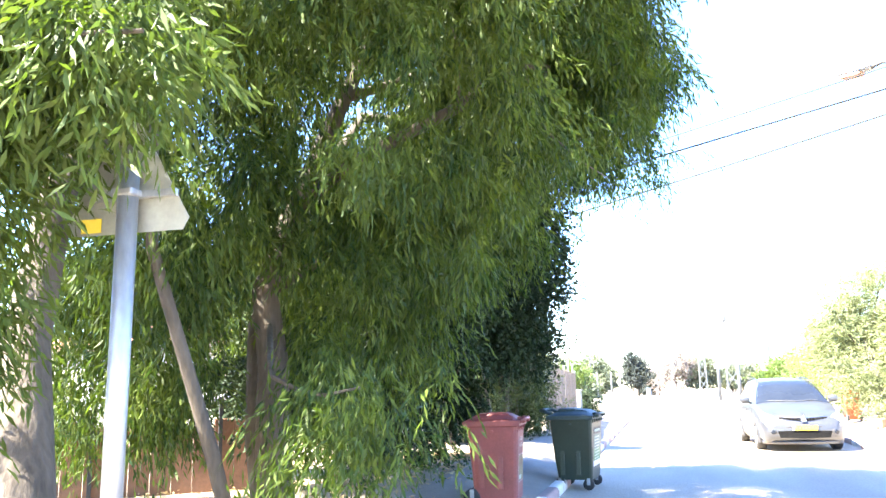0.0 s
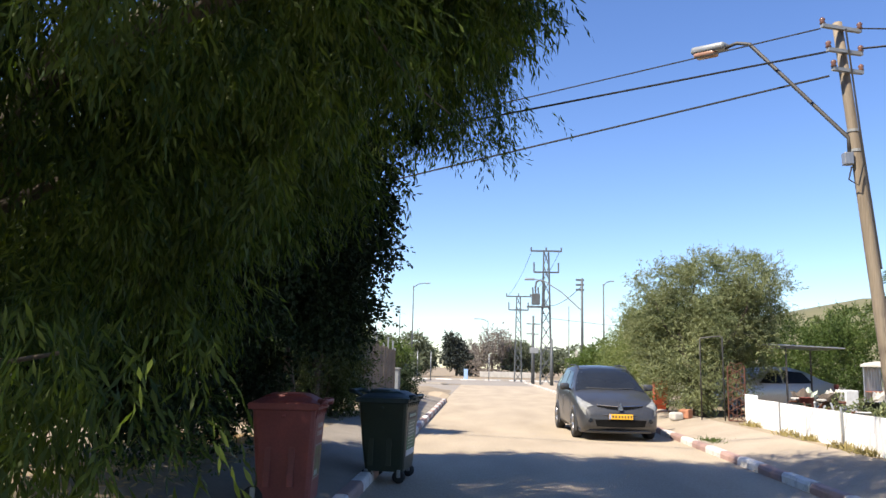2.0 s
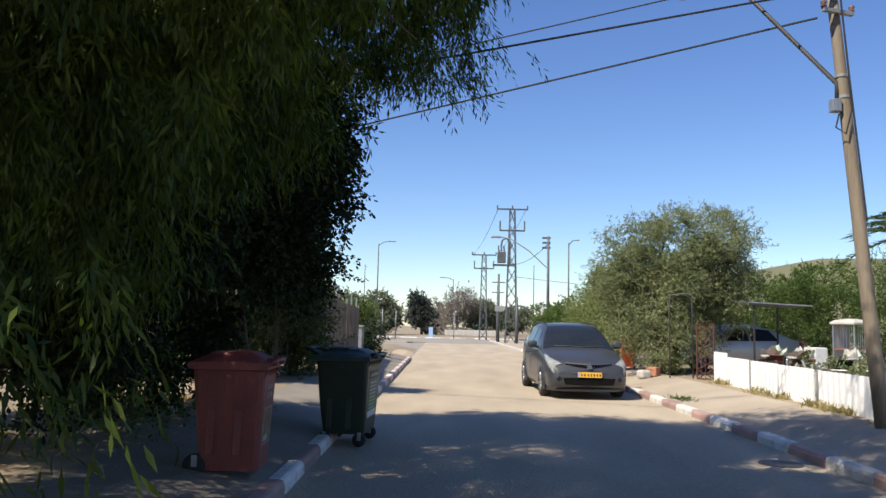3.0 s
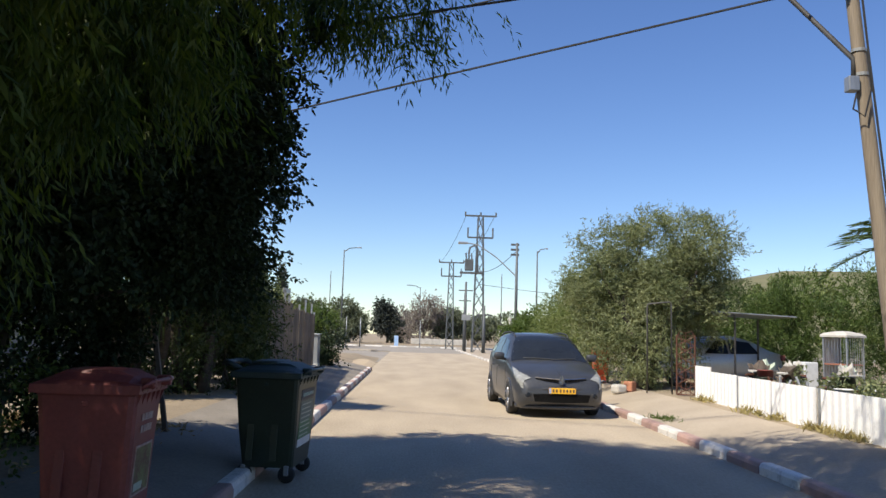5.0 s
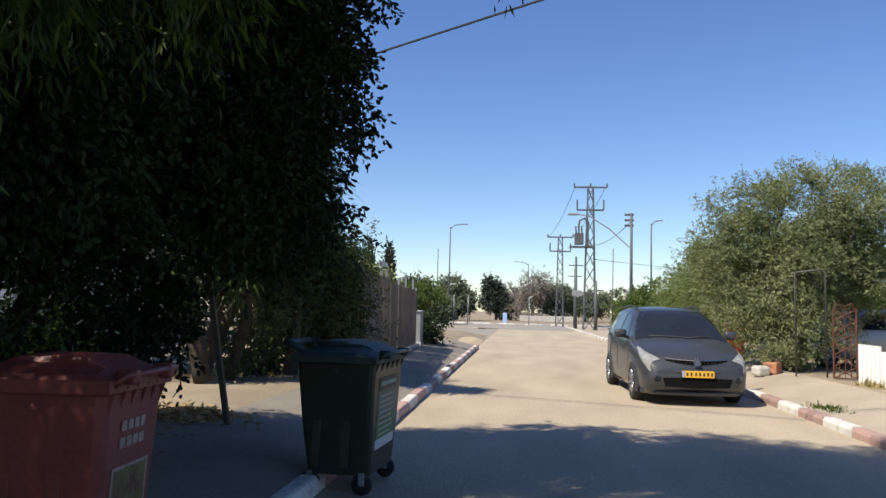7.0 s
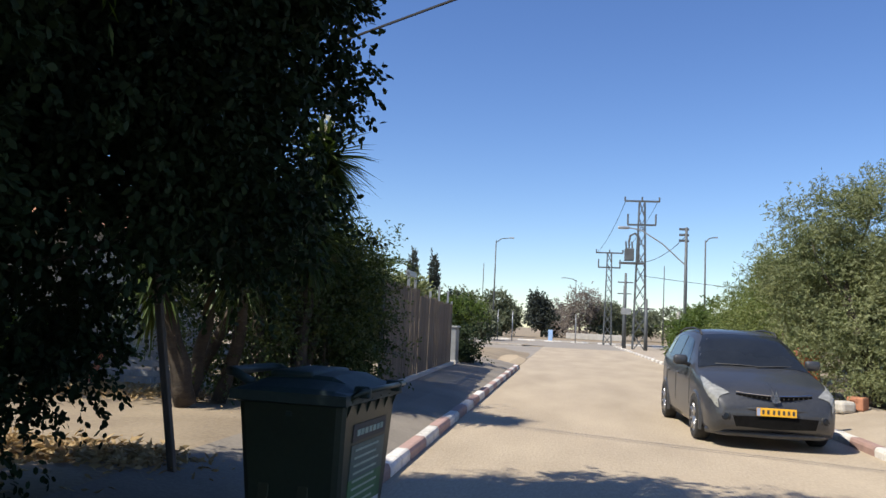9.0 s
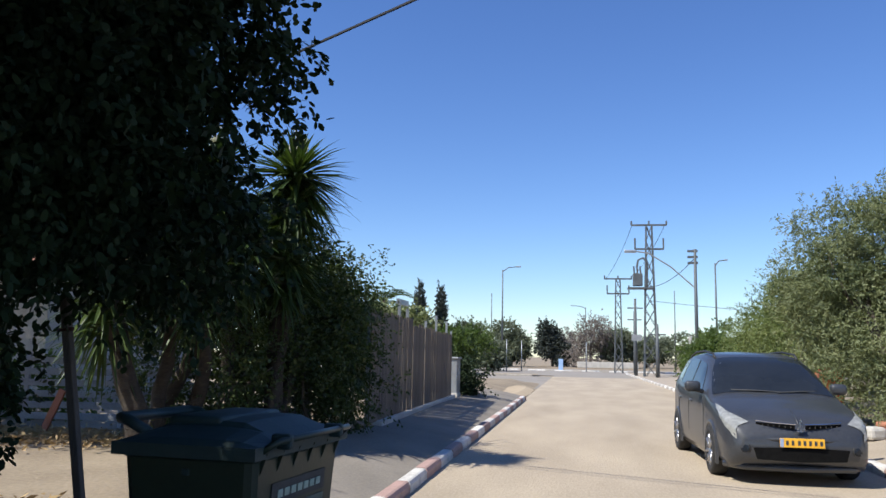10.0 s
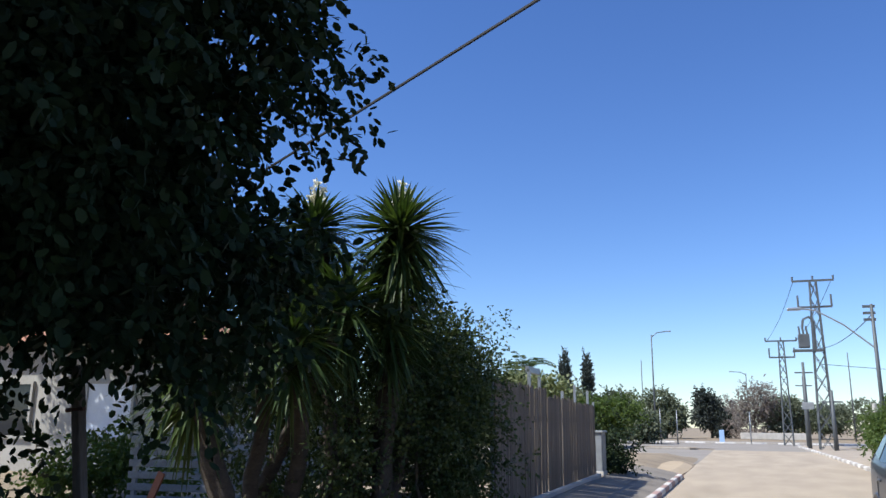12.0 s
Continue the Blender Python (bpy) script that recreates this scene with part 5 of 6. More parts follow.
def rib_panel(y0, y1, z1):
    bm = bmesh.new()
    n = max(int((y1 - y0) / 0.05), 4)
    rows = []
    for i in range(n + 1):
        yy = y0 + (y1 - y0) * i / n
        off = 0.018 if (i // 2) % 2 else 0.0
        rows.append([(fence_r(yy) + off, yy, 0.30), (fence_r(yy) + off, yy, z1), (fence_r(yy) + off + 0.012, yy, z1), (fence_r(yy) + off + 0.012, yy, 0.30)])
    grid(bm, rows)
    bmesh.ops.recalc_face_normals(bm, faces=bm.faces)
    return bm


for y0, y1, z1 in ((5.0, 6.9, 0.92), (7.0, 8.9, 0.92), (9.0, 10.9, 0.92), (11.0, 12.9, 0.92), (13.0, 14.85, 0.92), (15.0, 16.6, 0.93), (16.62, 18.2, 0.94), (18.22, 19.7, 0.95), (19.7, 20.75, 1.04)):
    part("panel", rib_panel(y0, y1, z1), WHITE_METAL, wf)
for yy in (12.95, 14.92, 18.21):
    part("post", one_box((fence_r(yy) + 0.03, yy, 0.62), (0.05, 0.06, 0.62), None, 0.004), GREY_METAL, wf, "dark steel post")

gf = thing("pipe_frame", "bare steel pipe frame standing open like a doorway", "frame", (0, 0, 0))
part("frame", one_tube([(5.92, 21.95, 0.33), (5.92, 21.95, 2.40), (5.96, 21.95, 2.43), (6.40, 21.80, 2.48), (6.44, 21.79, 2.45), (6.46, 21.78, 0.33)], 0.018, 8), DARK_METAL, gf, "", True)
gate = thing("lattice_gate", "rusty iron lattice gate leaning open", "gate", (6.42, 21.35, 0.34), -22)
part("gate_frame", one_tube([(0, 0, 0.02), (0, 0, 1.36), (0.40, 0, 1.36), (0.40, 0, 0.02), (0, 0, 0.02)], 0.02, 6), RUST, gate)
for k in range(6):
    part("bar", one_tube([(0, -0.008, 0.02 + 0.22 * k), (0.40, -0.008, 0.24 + 0.22 * k)], 0.012, 5), RUST, gate)
    part("bar", one_tube([(0.40, 0.008, 0.02 + 0.22 * k), (0, 0.008, 0.24 + 0.22 * k)], 0.012, 5), RUST, gate)
for k in range(3):
    part("bar", one_tube([(0.1 + 0.1 * k, 0, 0.02), (0.1 + 0.1 * k, 0, 1.36)], 0.008, 5), RUST, gate)
part("scroll", one_tube([(0.02, 0, 1.36), (0.08, 0, 1.46), (0.2, 0, 1.40), (0.32, 0, 1.46), (0.38, 0, 1.36)], 0.01, 5), RUST, gate)

tree("olive_tree", "broad grey-green olive tree at the pavement", (0, 0, 0),
     [([(6.3, 23.6, 0.3), (6.35, 23.7, 0.9), (6.1, 23.9, 1.6), (5.9, 24.0, 2.6)], 0.17, 0.07), ([(6.45, 23.7, 0.3), (6.7, 23.8, 1.1), (7.1, 24.0, 2.2), (7.2, 24.2, 3.0)], 0.14, 0.06)],
     [((6.1, 23.9, 1.6), (5.4, 24.4, 3.0), 0.06, 0.02), ((7.1, 24.0, 2.2), (7.8, 24.0, 3.8), 0.06, 0.02), ((5.9, 24.0, 2.6), (6.5, 24.3, 4.2), 0.05, 0.02)],
     crown("crown", 41, [(6.3, 24.2, 2.3, 1.35, 1.3, 1.35), (6.9, 24.4, 3.9, 1.35, 1.2, 1.1), (5.5, 25.0, 2.9, 0.85, 1.4, 1.2), (8.1, 24.4, 4.2, 0.8, 0.9, 0.8), (6.2, 23.7, 1.1, 1.0, 0.8, 0.6), (7.5, 24.6, 2.5, 1.2, 1.1, 1.3), (5.4, 24.2, 3.9, 0.55, 0.6, 0.65), (8.3, 24.6, 3.2, 0.7, 0.9, 0.8)], 13000, 11, 0.085, 0.021, 0.24, 0.1, 0.45, False, 0.7, 0.3, 560, 0.19), LEAF_OLIVE, BARK, 42)
tree("olive_tree", "smaller olive trees along the pavement", (0, 0, 0),
     [([(6.5, 30.0, 0.3), (6.4, 30.0, 1.4), (6.3, 30.2, 2.2)], 0.14, 0.06)], [],
     crown("crown", 43, [(6.3, 29.5, 2.1, 1.1, 1.9, 1.3), (6.5, 32.5, 2.3, 1.1, 2.0, 1.2), (6.6, 35.8, 2.0, 1.0, 1.8, 1.1), (7.2, 31.0, 3.2, 1.3, 2.2, 0.9)], 6500, 10, 0.10, 0.028, 0.3, 0.2, 0.4, False, 0.7, 0.3, 420, 0.25), LEAF_OLIVE_GREEN, BARK, 44)
shrub("hedge", "clipped bright green hedge beside the pavement", [(6.2, 42.5, 1.4, 0.9, 3.2, 1.4), (6.4, 47.0, 1.4, 0.9, 2.6, 1.5)], 2200, 9, 0.12, 0.06, LEAF_HEDGE, 45, category="hedge", shell=0.6)
CONIFERS = [(10.0 + 0.62 * k, 28.6 - 0.62 * k + 0.3 * math.sin(k * 2.1), 1.75 + 0.16 * math.sin(k * 1.7), 0.62, 0.75, 1.55 + 0.2 * math.sin(k * 2.9)) for k in range(14)]
shrub("hedge", "dense green conifer hedge behind the yard", CONIFERS, 9500, 9, 0.12, 0.024, LEAF_CYPRESS, 46, False, -0.6, category="hedge", shell=0.6)
shrub("shrub", "loose grey-green trees behind the yard", [(9.0, 31.0, 2.6, 1.5, 2.0, 1.4), (12.0, 32.0, 2.5, 1.8, 2.0, 1.3), (15.5, 33.0, 2.9, 1.8, 2.0, 1.5), (19.5, 33, 2.8, 2.0, 2, 1.5)], 4200, 9, 0.15, 0.05, LEAF_OLIVE_GREEN, 47, category="trees")

port = thing("carport", "flat thin carport roof on slender posts", "carport")
part("roof", one_box((9.45, 24.9, 2.34), (2.2, 2.0, 0.035), Matrix.Rotation(radians(2), 4, "Y"), 0.008), GALV, port)
for x, yy in ((8.95, 24.1), (8.6, 25.8), (10.35, 25.8)):
    part("post", one_tube([(x, yy, 0.3), (x, yy, 2.30)], 0.03, 8), DARK_METAL, port)


def sedan(name, label, at, rz, paint):
    c = thing(name, label, "car", at, rz)
    prof = [(0, 0.55), (0.1, 0.72), (0.5, 0.80), (1.2, 0.90), (1.75, 1.22), (2.3, 1.42), (3.0, 1.44), (3.6, 1.30), (4.1, 1.05), (4.45, 0.98), (4.55, 0.6)]
    bm = bmesh.new()
    rows = []
    for k in range(40):
        s = 4.55 * k / 39
        top = interp(s, prof)
        w = 0.86 * (1 - 0.18 * (abs(s - 2.3) / 2.3) ** 6)
        belt = min(0.9, top - 0.05)
        cab_ = min(max((s - 1.2) / 0.6, 0), 1) * min(max((4.2 - s) / 0.5, 0), 1)
        sec = [(w * 0.93, 0.22), (w, 0.40), (w, 0.65), (w * 0.97, belt), (w * (0.95 - 0.15 * cab_), (belt + top) / 2), (w * (0.9 - 0.22 * cab_), top - 0.03), (w * 0.4, top), (0, top)]
        rows.append([(-x, s, z) for x, z in sec] + [(x, s, z) for x, z in sec[::-1]][1:])
    vs = grid(bm, rows)
    bm.faces.new(vs[0])
    bm.faces.new(vs[-1][::-1])
    for a, b in zip(vs, vs[1:]):
        bm.faces.new((a[0], b[0], b[-1], a[-1]))
    bmesh.ops.recalc_face_normals(bm, faces=bm.faces)
    part("body", bm, paint, c, "", True)
    for sd in (-1, 1):
        for q in (((1.75, 0.93), (2.55, 0.93), (2.5, 1.33), (2.15, 1.28)), ((2.62, 0.93), (3.6, 0.95), (3.3, 1.27), (2.58, 1.33))):
            gl = bmesh.new()
            gl.faces.new([gl.verts.new((sd * (0.845 - 0.30 * max(z - 0.93, 0)), s, z)) for s, z in q])
            bmesh.ops.solidify(gl, geom=gl.faces, thickness=0.004)
            part("side_window", gl, CAR_GLASS, c)
        for wy in (0.85, 3.55):
            wheel(c, sd * 0.78, wy, 0.31, 0.2, sd)
        part("rear_lamp", one_box((sd * 0.74, 4.47, 0.85), (0.2, 0.12, 0.16), None, 0.03), RED_PLASTIC, c)
    return c


sedan("sedan", "silver sedan parked under the carport", (6.7, 25.7, 0.33), -75, CAR_SILVER)

junk = np.random.default_rng(17)
for k in range(26):
    yy = junk.uniform(13.5, 19.6)
    x = fence_r(yy) + junk.uniform(0.3, 1.6)
    kind = k % 4
    zb = 0.33
    if kind == 0:
        t = thing("crate", "weathered plastic crate of odds and ends", "crate", (x, yy, zb), junk.uniform(0, 90), "yard clutter")
        hh = junk.uniform(0.25, 0.5)
        part("crate", one_box((0, 0, hh / 2), (junk.uniform(0.25, 0.45), 0.3, hh), None, 0.015), (GREEN_PLASTIC, CONCRETE, STAKE_WOOD)[k % 3], t)
    elif kind == 1:
        t = thing("flower_pot", "terracotta flower pot with a dry plant", "flower pot", (x, yy, zb), 0, "yard clutter")
        bm = bmesh.new()
        lathe(bm, [(0.09, 0), (0.13, 0.3), (0.16, 0.32), (0.16, 0.38), (0.12, 0.37)], Matrix(), 14)
        part("pot", bm, TERRACOTTA, t, "", True)
        tagged(meshed("plant", crown("plant", 100 + k, [(0, 0, 0.55, 0.16, 0.16, 0.2)], 40, 7, 0.07, 0.03, 0.12, 0.2, 0.2, True), LEAF_OLIVE, t), kind="stuff")
    elif kind == 2:
        t = thing("bucket", "old plastic bucket among the clutter", "bucket", (x, yy, zb), 0, "yard clutter")
        bm = bmesh.new()
        hh = junk.uniform(0.5, 0.75)
        lathe(bm, [(0.12, 0), (0.15, hh), (0.16, hh), (0.14, hh - 0.02)], Matrix(), 14)
        part("bucket", bm, (LABEL_WHITE, GREEN_PLASTIC, RED_PLASTIC)[k % 3], t, "", True)
    else:
        t = thing("scrap_heap", "tangle of scrap pipes and rags", "scrap", (x, yy, zb), 0, "yard clutter")
        for q in range(5):
            a = junk.uniform(-0.4, 0.4, 3)
            b = junk.uniform(-0.4, 0.4, 3)
            part("pipe", one_tube([(a[0], a[1], 0.02 + 0.1 * q), (b[0], b[1], 0.3 + abs(b[2]))], 0.02, 6), (RUST, GREY_METAL, LABEL_WHITE)[q % 3], t)
ac = thing("cooling_unit", "discarded white air-conditioner unit", "air conditioner", (8.62, 19.8, 0.33), 10)
part("case", one_box((0, 0, 0.44), (0.32, 0.4, 0.88), None, 0.02), LABEL_WHITE, ac)
part("grille", one_box((-0.162, 0, 0.6), (0.01, 0.32, 0.45), None, 0.003), GREY_METAL, ac)
av = thing("birdcage", "tall metal wire cage with a pale domed lid in the yard", "cage", (9.5, 19.9, 0.33), 25)
for dx in (-0.27, 0.27):
    for dy in (-0.27, 0.27):
        part("post", one_tube([(dx, dy, 0), (dx, dy, 1.42)], 0.02, 6), GALV, av)
bm = bmesh.new()
lathe(bm, [(0.45, 0), (0.45, 0.04), (0.36, 0.09), (0.12, 0.13)], Matrix.Translation((0, 0, 1.42)) @ Matrix.Rotation(math.pi / 4, 4, "Z"), 4)
part("lid", bm, CONCRETE, av)
for z in (0.35, 0.85):
    part("shelf", one_box((0, 0, z), (0.54, 0.54, 0.025)), RED_WOOD, av)
for k in range(7):
    part("wire", one_tube([(-0.21 + 0.07 * k, -0.27, 0), (-0.21 + 0.07 * k, -0.27, 1.42)], 0.005, 4), GALV, av)
    part("wire", one_tube([(-0.27, -0.21 + 0.07 * k, 0), (-0.27, -0.21 + 0.07 * k, 1.42)], 0.005, 4), GALV, av)
part("back_panel", one_box((0, 0.28, 0.71), (0.54, 0.012, 1.40)), GREY_METAL, av)
heaps = np.random.default_rng(23)
for hx, hy in ((7.35, 19.2), (7.75, 19.7), (8.15, 19.4), (8.9, 18.7), (8.4, 17.9), (7.6, 18.4)):
    t = thing("scrap_heap", "heap of broken boards, rags and pale scrap", "scrap", (hx, hy, 0.33), heaps.uniform(0, 180), "yard clutter")
    for q in range(9):
        turn = Matrix.Rotation(heaps.uniform(0, 3.1), 4, "Z") @ Matrix.Rotation(heaps.uniform(-0.6, 0.6), 4, "X")
        part("scrap_board", one_box((heaps.uniform(-0.22, 0.22), heaps.uniform(-0.2, 0.2), 0.08 + 0.075 * q), (heaps.uniform(0.2, 0.5), heaps.uniform(0.06, 0.16), 0.035), turn, 0.006), (LABEL_WHITE, STAKE_WOOD, RUST, CONCRETE, RED_WOOD)[q % 5], t)
    bm = bmesh.new()
    bmesh.ops.create_icosphere(bm, subdivisions=2, radius=0.16)
    for v in bm.verts:
        v.co = Vector((v.co.x * 1.3, v.co.y, v.co.z * 0.6 + 0.72)) * (1 + 0.18 * math.sin(v.co.x * 31 + hx * 9) * math.sin(v.co.y * 27))
    part("rag", bm, (CONCRETE, STAKE_WOOD, LABEL_PALE)[int(hx * 10) % 3], t)
tagged(part("block", one_box((5.45, 22.7, 0.36), (0.32, 0.28, 0.22), Matrix.Rotation(0.4, 4, "Z"), 0.06), CONCRETE), "pale stone block at the foot of the olive", "stone")
tagged(part("block", one_box((5.75, 22.9, 0.42), (0.3, 0.3, 0.25), Matrix.Rotation(0.9, 4, "Z"), 0.03), TERRACOTTA), "reddish stone block at the foot of the olive", "stone")
weeds = np.random.default_rng(5)
n = 2200
wy = weeds.uniform(10, 21.5, n)
clump = (np.sin(wy * 2.3) + np.sin(wy * 5.1 + 1) > 0.1)
wy = wy[clump]
n = len(wy)
wx = np.array([fence_r(v) for v in wy]) - np.abs(weeds.normal(0.06, 0.12, n))
tagged(meshed("weeds", leaf_mesh("weeds", np.stack([wx, wy, np.full(n, 0.33)], 1), weeds.normal(size=(n, 3)) * (0.6, 0.6, 0.3) + (0, 0, 0.7), weeds.uniform(0.06, 0.2, n), weeds.uniform(0.012, 0.03, n), False, weeds), LEAF_WEED), "dry weeds along the foot of the metal fence", "weeds", kind="stuff")

cover = thing("drain_cover", "dark iron drain cover in the asphalt", "drain cover", (4.05, 11.2, 0.002))
bm = bmesh.new()
lathe(bm, [(0.25, 0), (0.25, 0.006), (0.22, 0.007)], Matrix(), 24)
part("ring", bm, DARK_METAL, cover)
bm = bmesh.new()
lathe(bm, [(0.21, 0.002), (0.21, 0.009), (0.20, 0.010)], Matrix(), 24)
part("lid", bm, DARK_METAL, cover)
n = 260
tx, ty = weeds.normal(4.98, 0.12, n), weeds.normal(17.6, 0.25, n)
tagged(meshed("weeds", leaf_mesh("weeds", np.stack([tx, ty, np.full(n, 0.15)], 1), weeds.normal(size=(n, 3)) * (0.7, 0.7, 0.2) + (0, 0, 0.6), weeds.uniform(0.05, 0.13, n), weeds.uniform(0.01, 0.025, n), False, weeds), LEAF_HEDGE), "green weed tuft growing behind the kerb", "weeds", kind="stuff")

# ---------------------------------------------------------------- palms


def palm(label, at, h, L, n, seed):
    p = thing("palm", label, "palm", at)
    rng = np.random.default_rng(seed)
    part("trunk", one_tube([(0, 0, 0), (0.05, 0, h / 2), (0, 0.05, h)], [0.2, 0.17, 0.15], 10), BARK, p, "", True)
    for k in range(n):
        a, e = 2 * math.pi * k / n + rng.normal() * 0.2, rng.uniform(-0.1, 1.1)
        d = Vector((math.cos(a), math.sin(a), 0))
        pts = [Vector((0, 0, h)) + d * L * t * math.cos(e) + Vector((0, 0, 1)) * (L * t * math.sin(e) - 0.55 * L * t * t) for t in (0, 0.25, 0.5, 0.75, 1.0)]
        tt = np.linspace(0.12, 1, 34)
        base = np.array([[np.interp(t, (0, 0.25, 0.5, 0.75, 1), [q[i] for q in pts]) for i in range(3)] for t in tt])
        base = np.concatenate([base, base])
        s = np.array(d.cross(Vector((0, 0, 1))))
        way = np.concatenate([np.tile(s, (34, 1)), np.tile(-s, (34, 1))]) + np.array(d) * 0.7 + rng.normal(size=(68, 3)) * 0.1 + np.array((0, 0, -0.15))
        me = leaf_mesh("frond", base, way, np.full(68, L * 0.22), np.full(68, 0.04), False, rng)
        fr = meshed("frond", me, LEAF_YUCCA, p)
        part("rib", one_tube(pts, [0.02, 0.016, 0.012, 0.008, 0.004], 5), LEAF_YUCCA, fr)
    return p


palm("date palm with arching fronds behind the yard", (12.7, 22.5, 0.33), 3.8, 2.0, 20, 61)
palm("palm rising behind the trees", (-9.5, 48.0, 0.3), 4.0, 2.0, 14, 62)

# ---------------------------------------------------------------- far things


def far_pole(name, label, at, h, r, arm=None, mat=FAR_METAL, category="street lamp", group=""):
    p = thing(name, label, category, at, 0, group)
    part("mast", one_tube([(0, 0, 0), (0, 0, h)], [r, r * 0.6], 8), mat, p, "", True)
    if arm:
        part("arm", one_tube([(0, 0, h * 0.98), (arm * 0.4, 0, h * 1.02), (arm, 0, h * 1.03)], r * 0.5, 6), mat, p)
        part("lamp_head", one_box((arm * 1.15, 0, h * 1.03), (abs(arm) * 0.35, 0.3, 0.14), None, 0.04), GALV, p)
    return p


p2 = far_pole("utility_pole", "distant utility pole with a long lamp arm", (6.45, 48.9, 0.2), 6.9, 0.11, None, FAR_METAL, "utility pole")
part("arm", one_tube([(0, 0, 4.9), (-1.2, 0, 6.0), (-2.3, 0, 6.7), (-2.9, 0, 6.8)], 0.035, 6), GREY_METAL, p2)
part("lamp_head", one_box((-3.2, 0, 6.8), (0.6, 0.25, 0.13), None, 0.04), GALV, p2)
for z in (6.2, 6.5, 6.8):
    part("insulator", one_box((-0.12, 0, z), (0.5, 0.06, 0.12)), FAR_METAL, p2)
part("brace", one_tube([(-0.35, 0.1, 0), (-0.3, 0.1, 2.5)], 0.09, 8), CONCRETE, p2)


def pylon(label, at, h, base, seed):
    p = thing("lattice_pylon", label, "pylon", at)
    legs = []
    for sx, sy in ((-1, -1), (1, -1), (1, 1), (-1, 1)):
        legs.append([Vector((sx * (base * (1 - t) + 0.22 * t), sy * (base * (1 - t) + 0.22 * t), h * t)) for t in [k / 9 for k in range(10)]])
        part("leg", one_tube([legs[-1][0], legs[-1][-1]], 0.055, 5), FAR_METAL, p)
    for i in range(4):
        a, b = legs[i], legs[(i + 1) % 4]
        part("bracing", one_tube([(a, b)[k % 2][k] for k in range(10)], 0.035, 4), FAR_METAL, p)
        part("bracing", one_tube([(b, a)[k % 2][k] for k in range(10)], 0.035, 4), FAR_METAL, p)
    for z, w in ((h, 1.42), (h * 0.84, 1.15)):
        part("crossarm", one_box((0, 0, z), (2 * w, 0.16, 0.14)), FAR_METAL, p)
        for x in ((-w, 0, w) if z == h else (-w, w)):
            part("insulator", one_tube([(x * 0.98, 0, z), (x * 0.98, 0, z + (0.35 if z == h else 0.9))], 0.07, 6), FAR_METAL, p)
    return p


py = pylon("steel lattice power pylon with a transformer", (6.34, 72.75, 0.0), 12.4, 0.52, 1)
part("transformer", one_box((-0.95, 0, 7.9), (0.75, 0.7, 1.0), None, 0.05), FAR_METAL, py)
part("platform", one_box((-0.75, 0, 7.2), (2.0, 1.0, 0.12)), FAR_METAL, py)
for k in range(3):
    part("bushing", one_tube([(-1.2 + 0.25 * k, 0, 8.4), (-1.25 + 0.25 * k, 0, 9.0)], 0.07, 6), FAR_METAL, py)
part("cable_loop", one_tube([(-1.0, 0, 8.9), (-0.9, 0, 9.5), (-0.5, 0, 9.7), (-0.2, 0, 9.3), (-0.2, 0, 7.2)], 0.09, 6), FAR_METAL, py)
part("round_sign", one_box((-1.1, -0.3, 3.2), (0.8, 0.05, 0.5), None, 0.02), GREY_METAL, py)
pylon("second lattice pylon further along the line", (4.8, 92.0, 0.0), 9.9, 0.42, 2)
for k, (x, y_, h) in enumerate(((5.4, 76.0, 6.6), (5.9, 84.0, 6.0), (6.6, 70.0, 4.2))):
    q = far_pole("utility_pole", "distant wooden power pole", (x, y_, 0), h, 0.16, None, FAR_METAL, "utility pole", "far poles")
    part("crossarm", one_box((0, 0, h - 0.8), (1.3, 0.1, 0.1)), FAR_METAL, q)
far_pole("street_lamp", "tall slender highway lamp", (-8.6, 104.0, 0), 12.2, 0.11, 1.7, FAR_METAL, "street lamp", "highway lamps")
far_pole("street_lamp", "tall slender highway lamp", (-15.0, 150.0, 0), 13.0, 0.11, None, FAR_METAL, "street lamp", "highway lamps")
far_pole("street_lamp", "tall slender highway lamp", (14.2, 89.0, 0), 11.2, 0.12, 0.9, FAR_METAL, "street lamp", "highway lamps")
far_pole("street_lamp", "tall slender highway lamp", (14.5, 125.0, 0), 11.5, 0.10, None, FAR_METAL, "street lamp", "highway lamps")
far_pole("street_lamp", "tall slender highway lamp", (2.0, 150.0, 0), 10.5, 0.12, -2.0, FAR_METAL, "street lamp", "highway lamps")
for a, b in (((6.4, 48.9, 6.6), (6.0, 72.7, 7.4)), ((7.6, 72.75, 12.4), (6.1, 92, 9.9)), ((5.0, 72.75, 12.4), (3.5, 92, 9.9)), ((6.34, 72.75, 6.2), (40, 85, 5.5))):
    cable(a, b, 0.5, 0.02, "thin distant power line")


def far_tree(label, x, y, z, rx, rz, mat, seed, n=420, leaf=0.42):
    t = thing("tree", label, "tree", (x, y, 0))
    part("trunk", one_tube([(0, 0, 0), (0.1, 0, z * 0.6), (0, 0, z)], [0.25, 0.18, 0.08], 7), BARK, t)
    rng = np.random.default_rng(seed)
    bl = [(rng.normal() * rx * 0.35, rng.normal() * rx * 0.35, z + rng.normal() * rz * 0.3, rx * rng.uniform(0.5, 0.8), rx * rng.uniform(0.5, 0.8), rz * rng.uniform(0.5, 0.8)) for _ in range(5)]
    meshed("crown", crown("crown", seed, bl, n, 8, leaf, leaf * 0.7, 0.3 + leaf, 0.15, 0.3, False), mat, t)
    return t


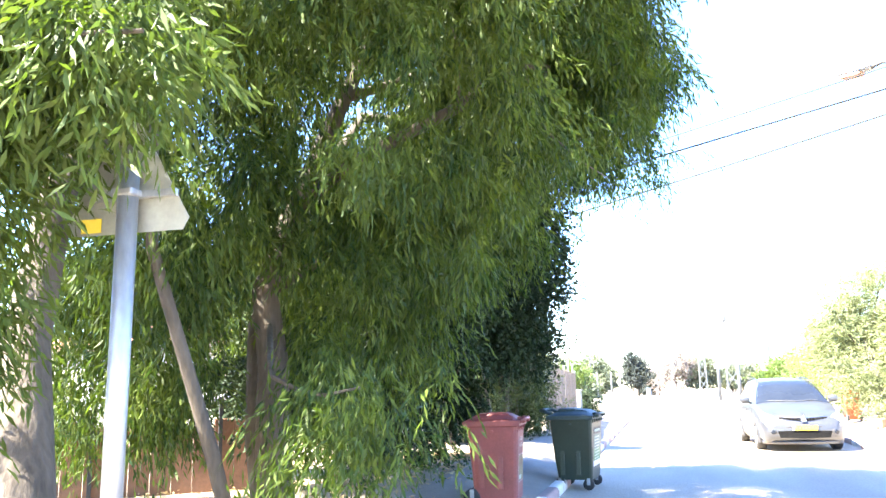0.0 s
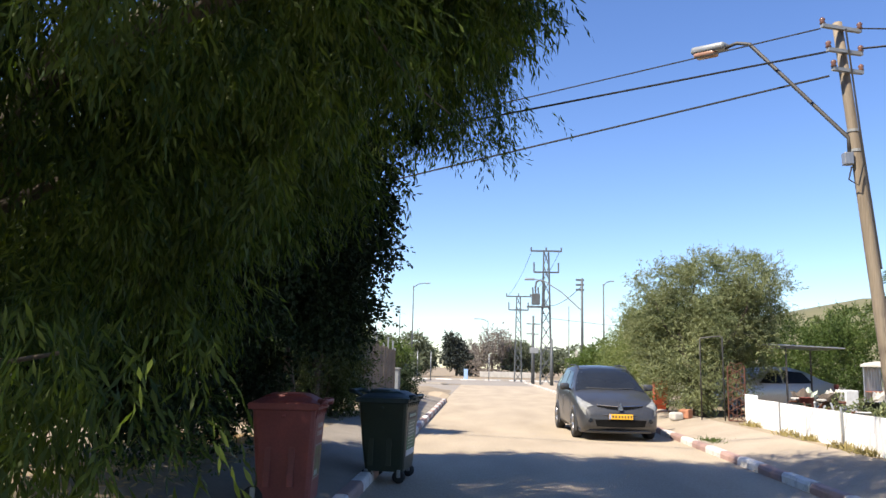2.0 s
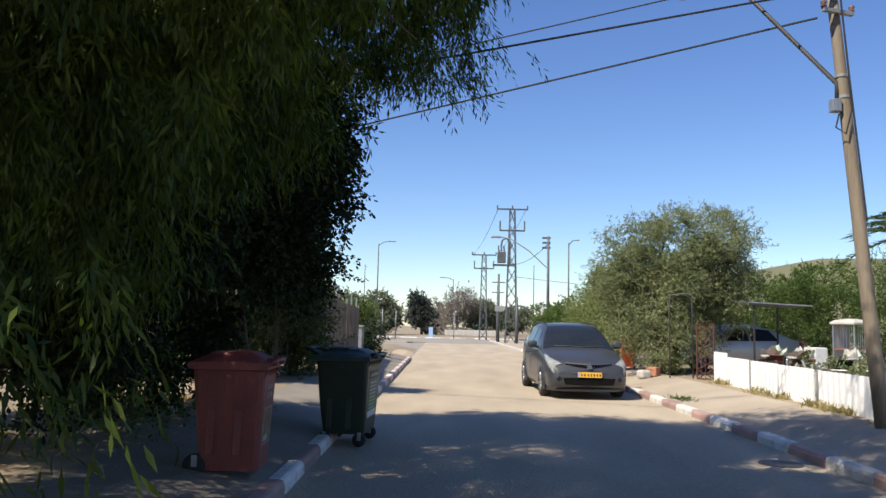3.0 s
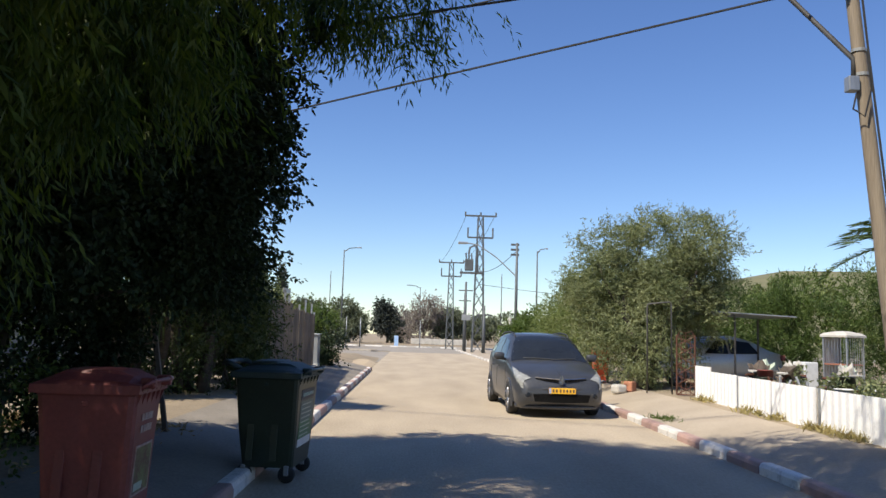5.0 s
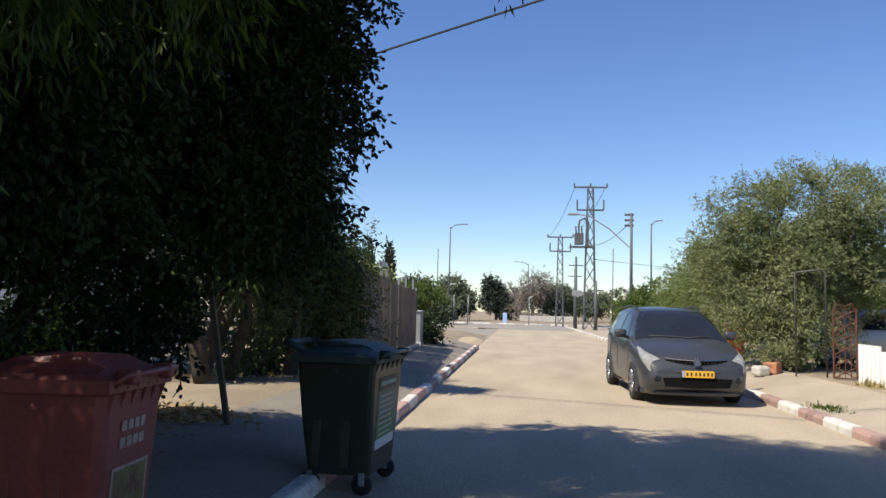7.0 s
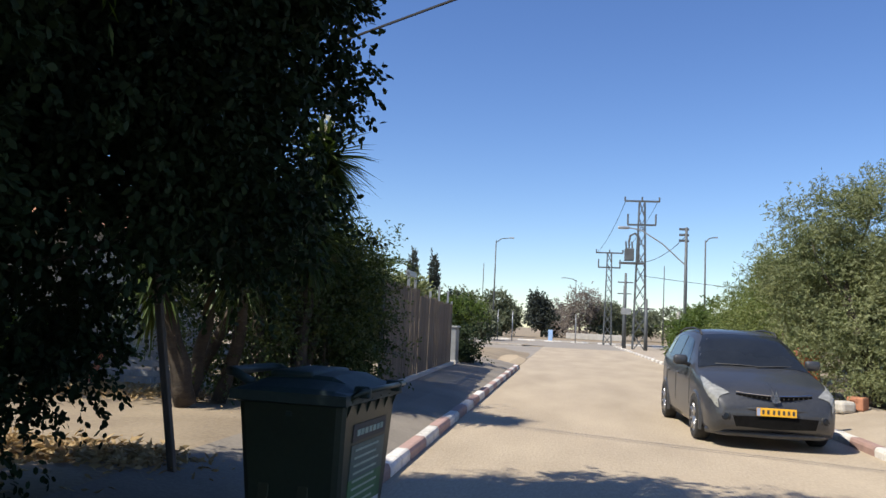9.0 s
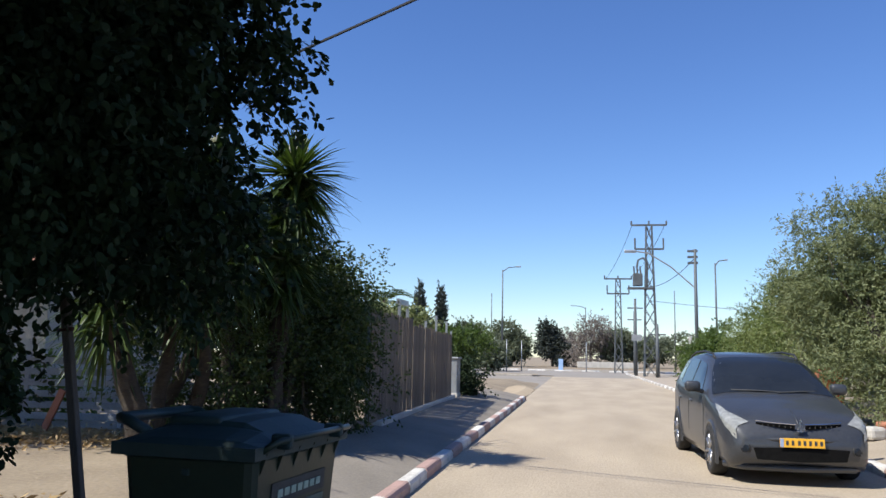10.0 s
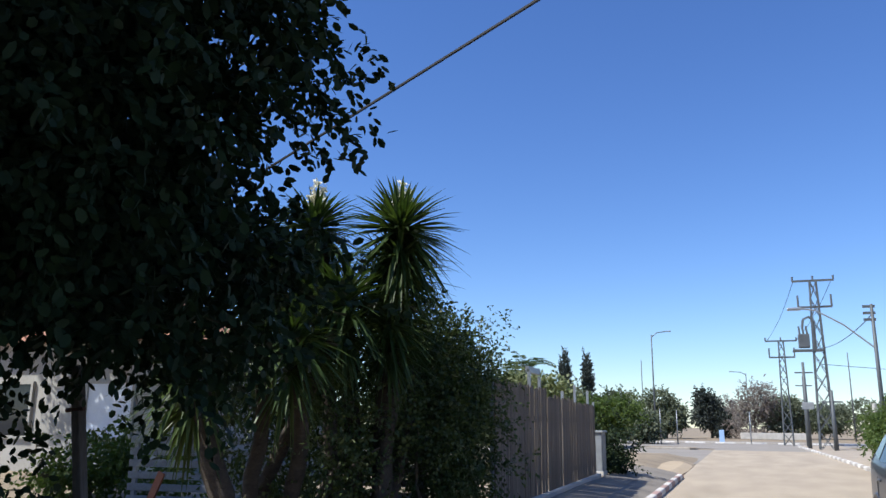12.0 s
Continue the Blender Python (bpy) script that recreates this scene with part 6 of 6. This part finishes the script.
frng = np.random.default_rng(77)
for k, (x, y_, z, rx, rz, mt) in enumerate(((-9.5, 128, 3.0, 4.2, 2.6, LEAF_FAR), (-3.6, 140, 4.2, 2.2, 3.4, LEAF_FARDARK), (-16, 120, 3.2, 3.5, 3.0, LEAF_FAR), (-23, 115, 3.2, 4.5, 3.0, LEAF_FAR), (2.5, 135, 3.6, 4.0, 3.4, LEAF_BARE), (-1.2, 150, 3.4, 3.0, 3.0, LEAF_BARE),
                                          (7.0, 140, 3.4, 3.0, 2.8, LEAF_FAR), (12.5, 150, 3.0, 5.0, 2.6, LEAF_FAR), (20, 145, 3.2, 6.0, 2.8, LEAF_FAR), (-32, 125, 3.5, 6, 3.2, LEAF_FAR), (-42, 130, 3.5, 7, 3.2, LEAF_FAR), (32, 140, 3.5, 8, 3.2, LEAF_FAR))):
    far_tree("distant tree beyond the junction with haze in its colours", x, y_, z, rx, rz, mt, 200 + k, 2000 if mt is not LEAF_BARE else 1500, 0.30 if mt is not LEAF_BARE else 0.22)
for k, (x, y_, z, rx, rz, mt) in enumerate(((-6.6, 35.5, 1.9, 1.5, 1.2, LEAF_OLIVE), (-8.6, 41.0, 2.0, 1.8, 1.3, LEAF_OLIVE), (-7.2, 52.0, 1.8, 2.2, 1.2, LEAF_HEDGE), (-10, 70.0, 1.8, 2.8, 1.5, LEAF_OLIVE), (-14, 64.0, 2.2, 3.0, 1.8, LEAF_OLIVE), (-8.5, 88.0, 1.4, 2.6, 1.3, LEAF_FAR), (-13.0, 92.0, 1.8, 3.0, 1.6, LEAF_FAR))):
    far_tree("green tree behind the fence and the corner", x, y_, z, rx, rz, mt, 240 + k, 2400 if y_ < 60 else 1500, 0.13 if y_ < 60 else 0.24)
for k, (x, y_, h) in enumerate(((-21.3, 115.0, 11.6), (-18.8, 118.0, 11.2))):
    t = thing("cypress", "slim dark cypress far behind the houses", "tree", (x, y_, 0))
    part("trunk", one_tube([(0, 0, 0), (0, 0, h * 0.9)], [0.2, 0.05], 6), BARK, t)
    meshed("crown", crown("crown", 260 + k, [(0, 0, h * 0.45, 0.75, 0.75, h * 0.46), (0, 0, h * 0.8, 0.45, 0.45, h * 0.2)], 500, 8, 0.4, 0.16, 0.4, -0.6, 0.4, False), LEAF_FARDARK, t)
for k, (x, y_) in enumerate(((-13, 86), (-6.5, 87), (-5.2, 90), (1.5, 96))):
    far_pole("street_post", "thin far sign post", (x, y_, 0), 3.2, 0.06, None, GALV, "post", "far posts")
part("sign_plate", one_box((0, 0, 1.2), (0.5, 0.08, 1.4), None, 0.02), SIGN_BLUE, thing("advert_panel", "blue and white panel standing at the junction", "sign", (-1.3, 97, -0.55)))
tagged(part("low_wall", one_box((5, 128, 0.5), (9, 0.4, 0.9), None, 0.05), CONCRETE), "pale low building wall beyond the junction", "wall")
tagged(part("low_wall", one_box((-15, 122, 0.8), (4, 0.4, 1.3), None, 0.05), CONCRETE), "pale low building wall beyond the junction", "wall")

bm = bmesh.new()
rows = []
for i in range(13):
    x = 42 + 20 * i
    row = []
    for j, (dy, z) in enumerate(((0, -0.5), (30, 8), (55, 17.5), (60, 18.0), (160, 18))):
        row.append((x, 120 + dy - 0.25 * (x - 40), z * min(1, 0.25 + i * 0.5)))
    rows.append(row)
grid(bm, rows)
tagged(part("hill", bm, HILL_SOIL, smooth=False), "flat-topped grassy hill with a bare brown rim", "hill", kind="structure")
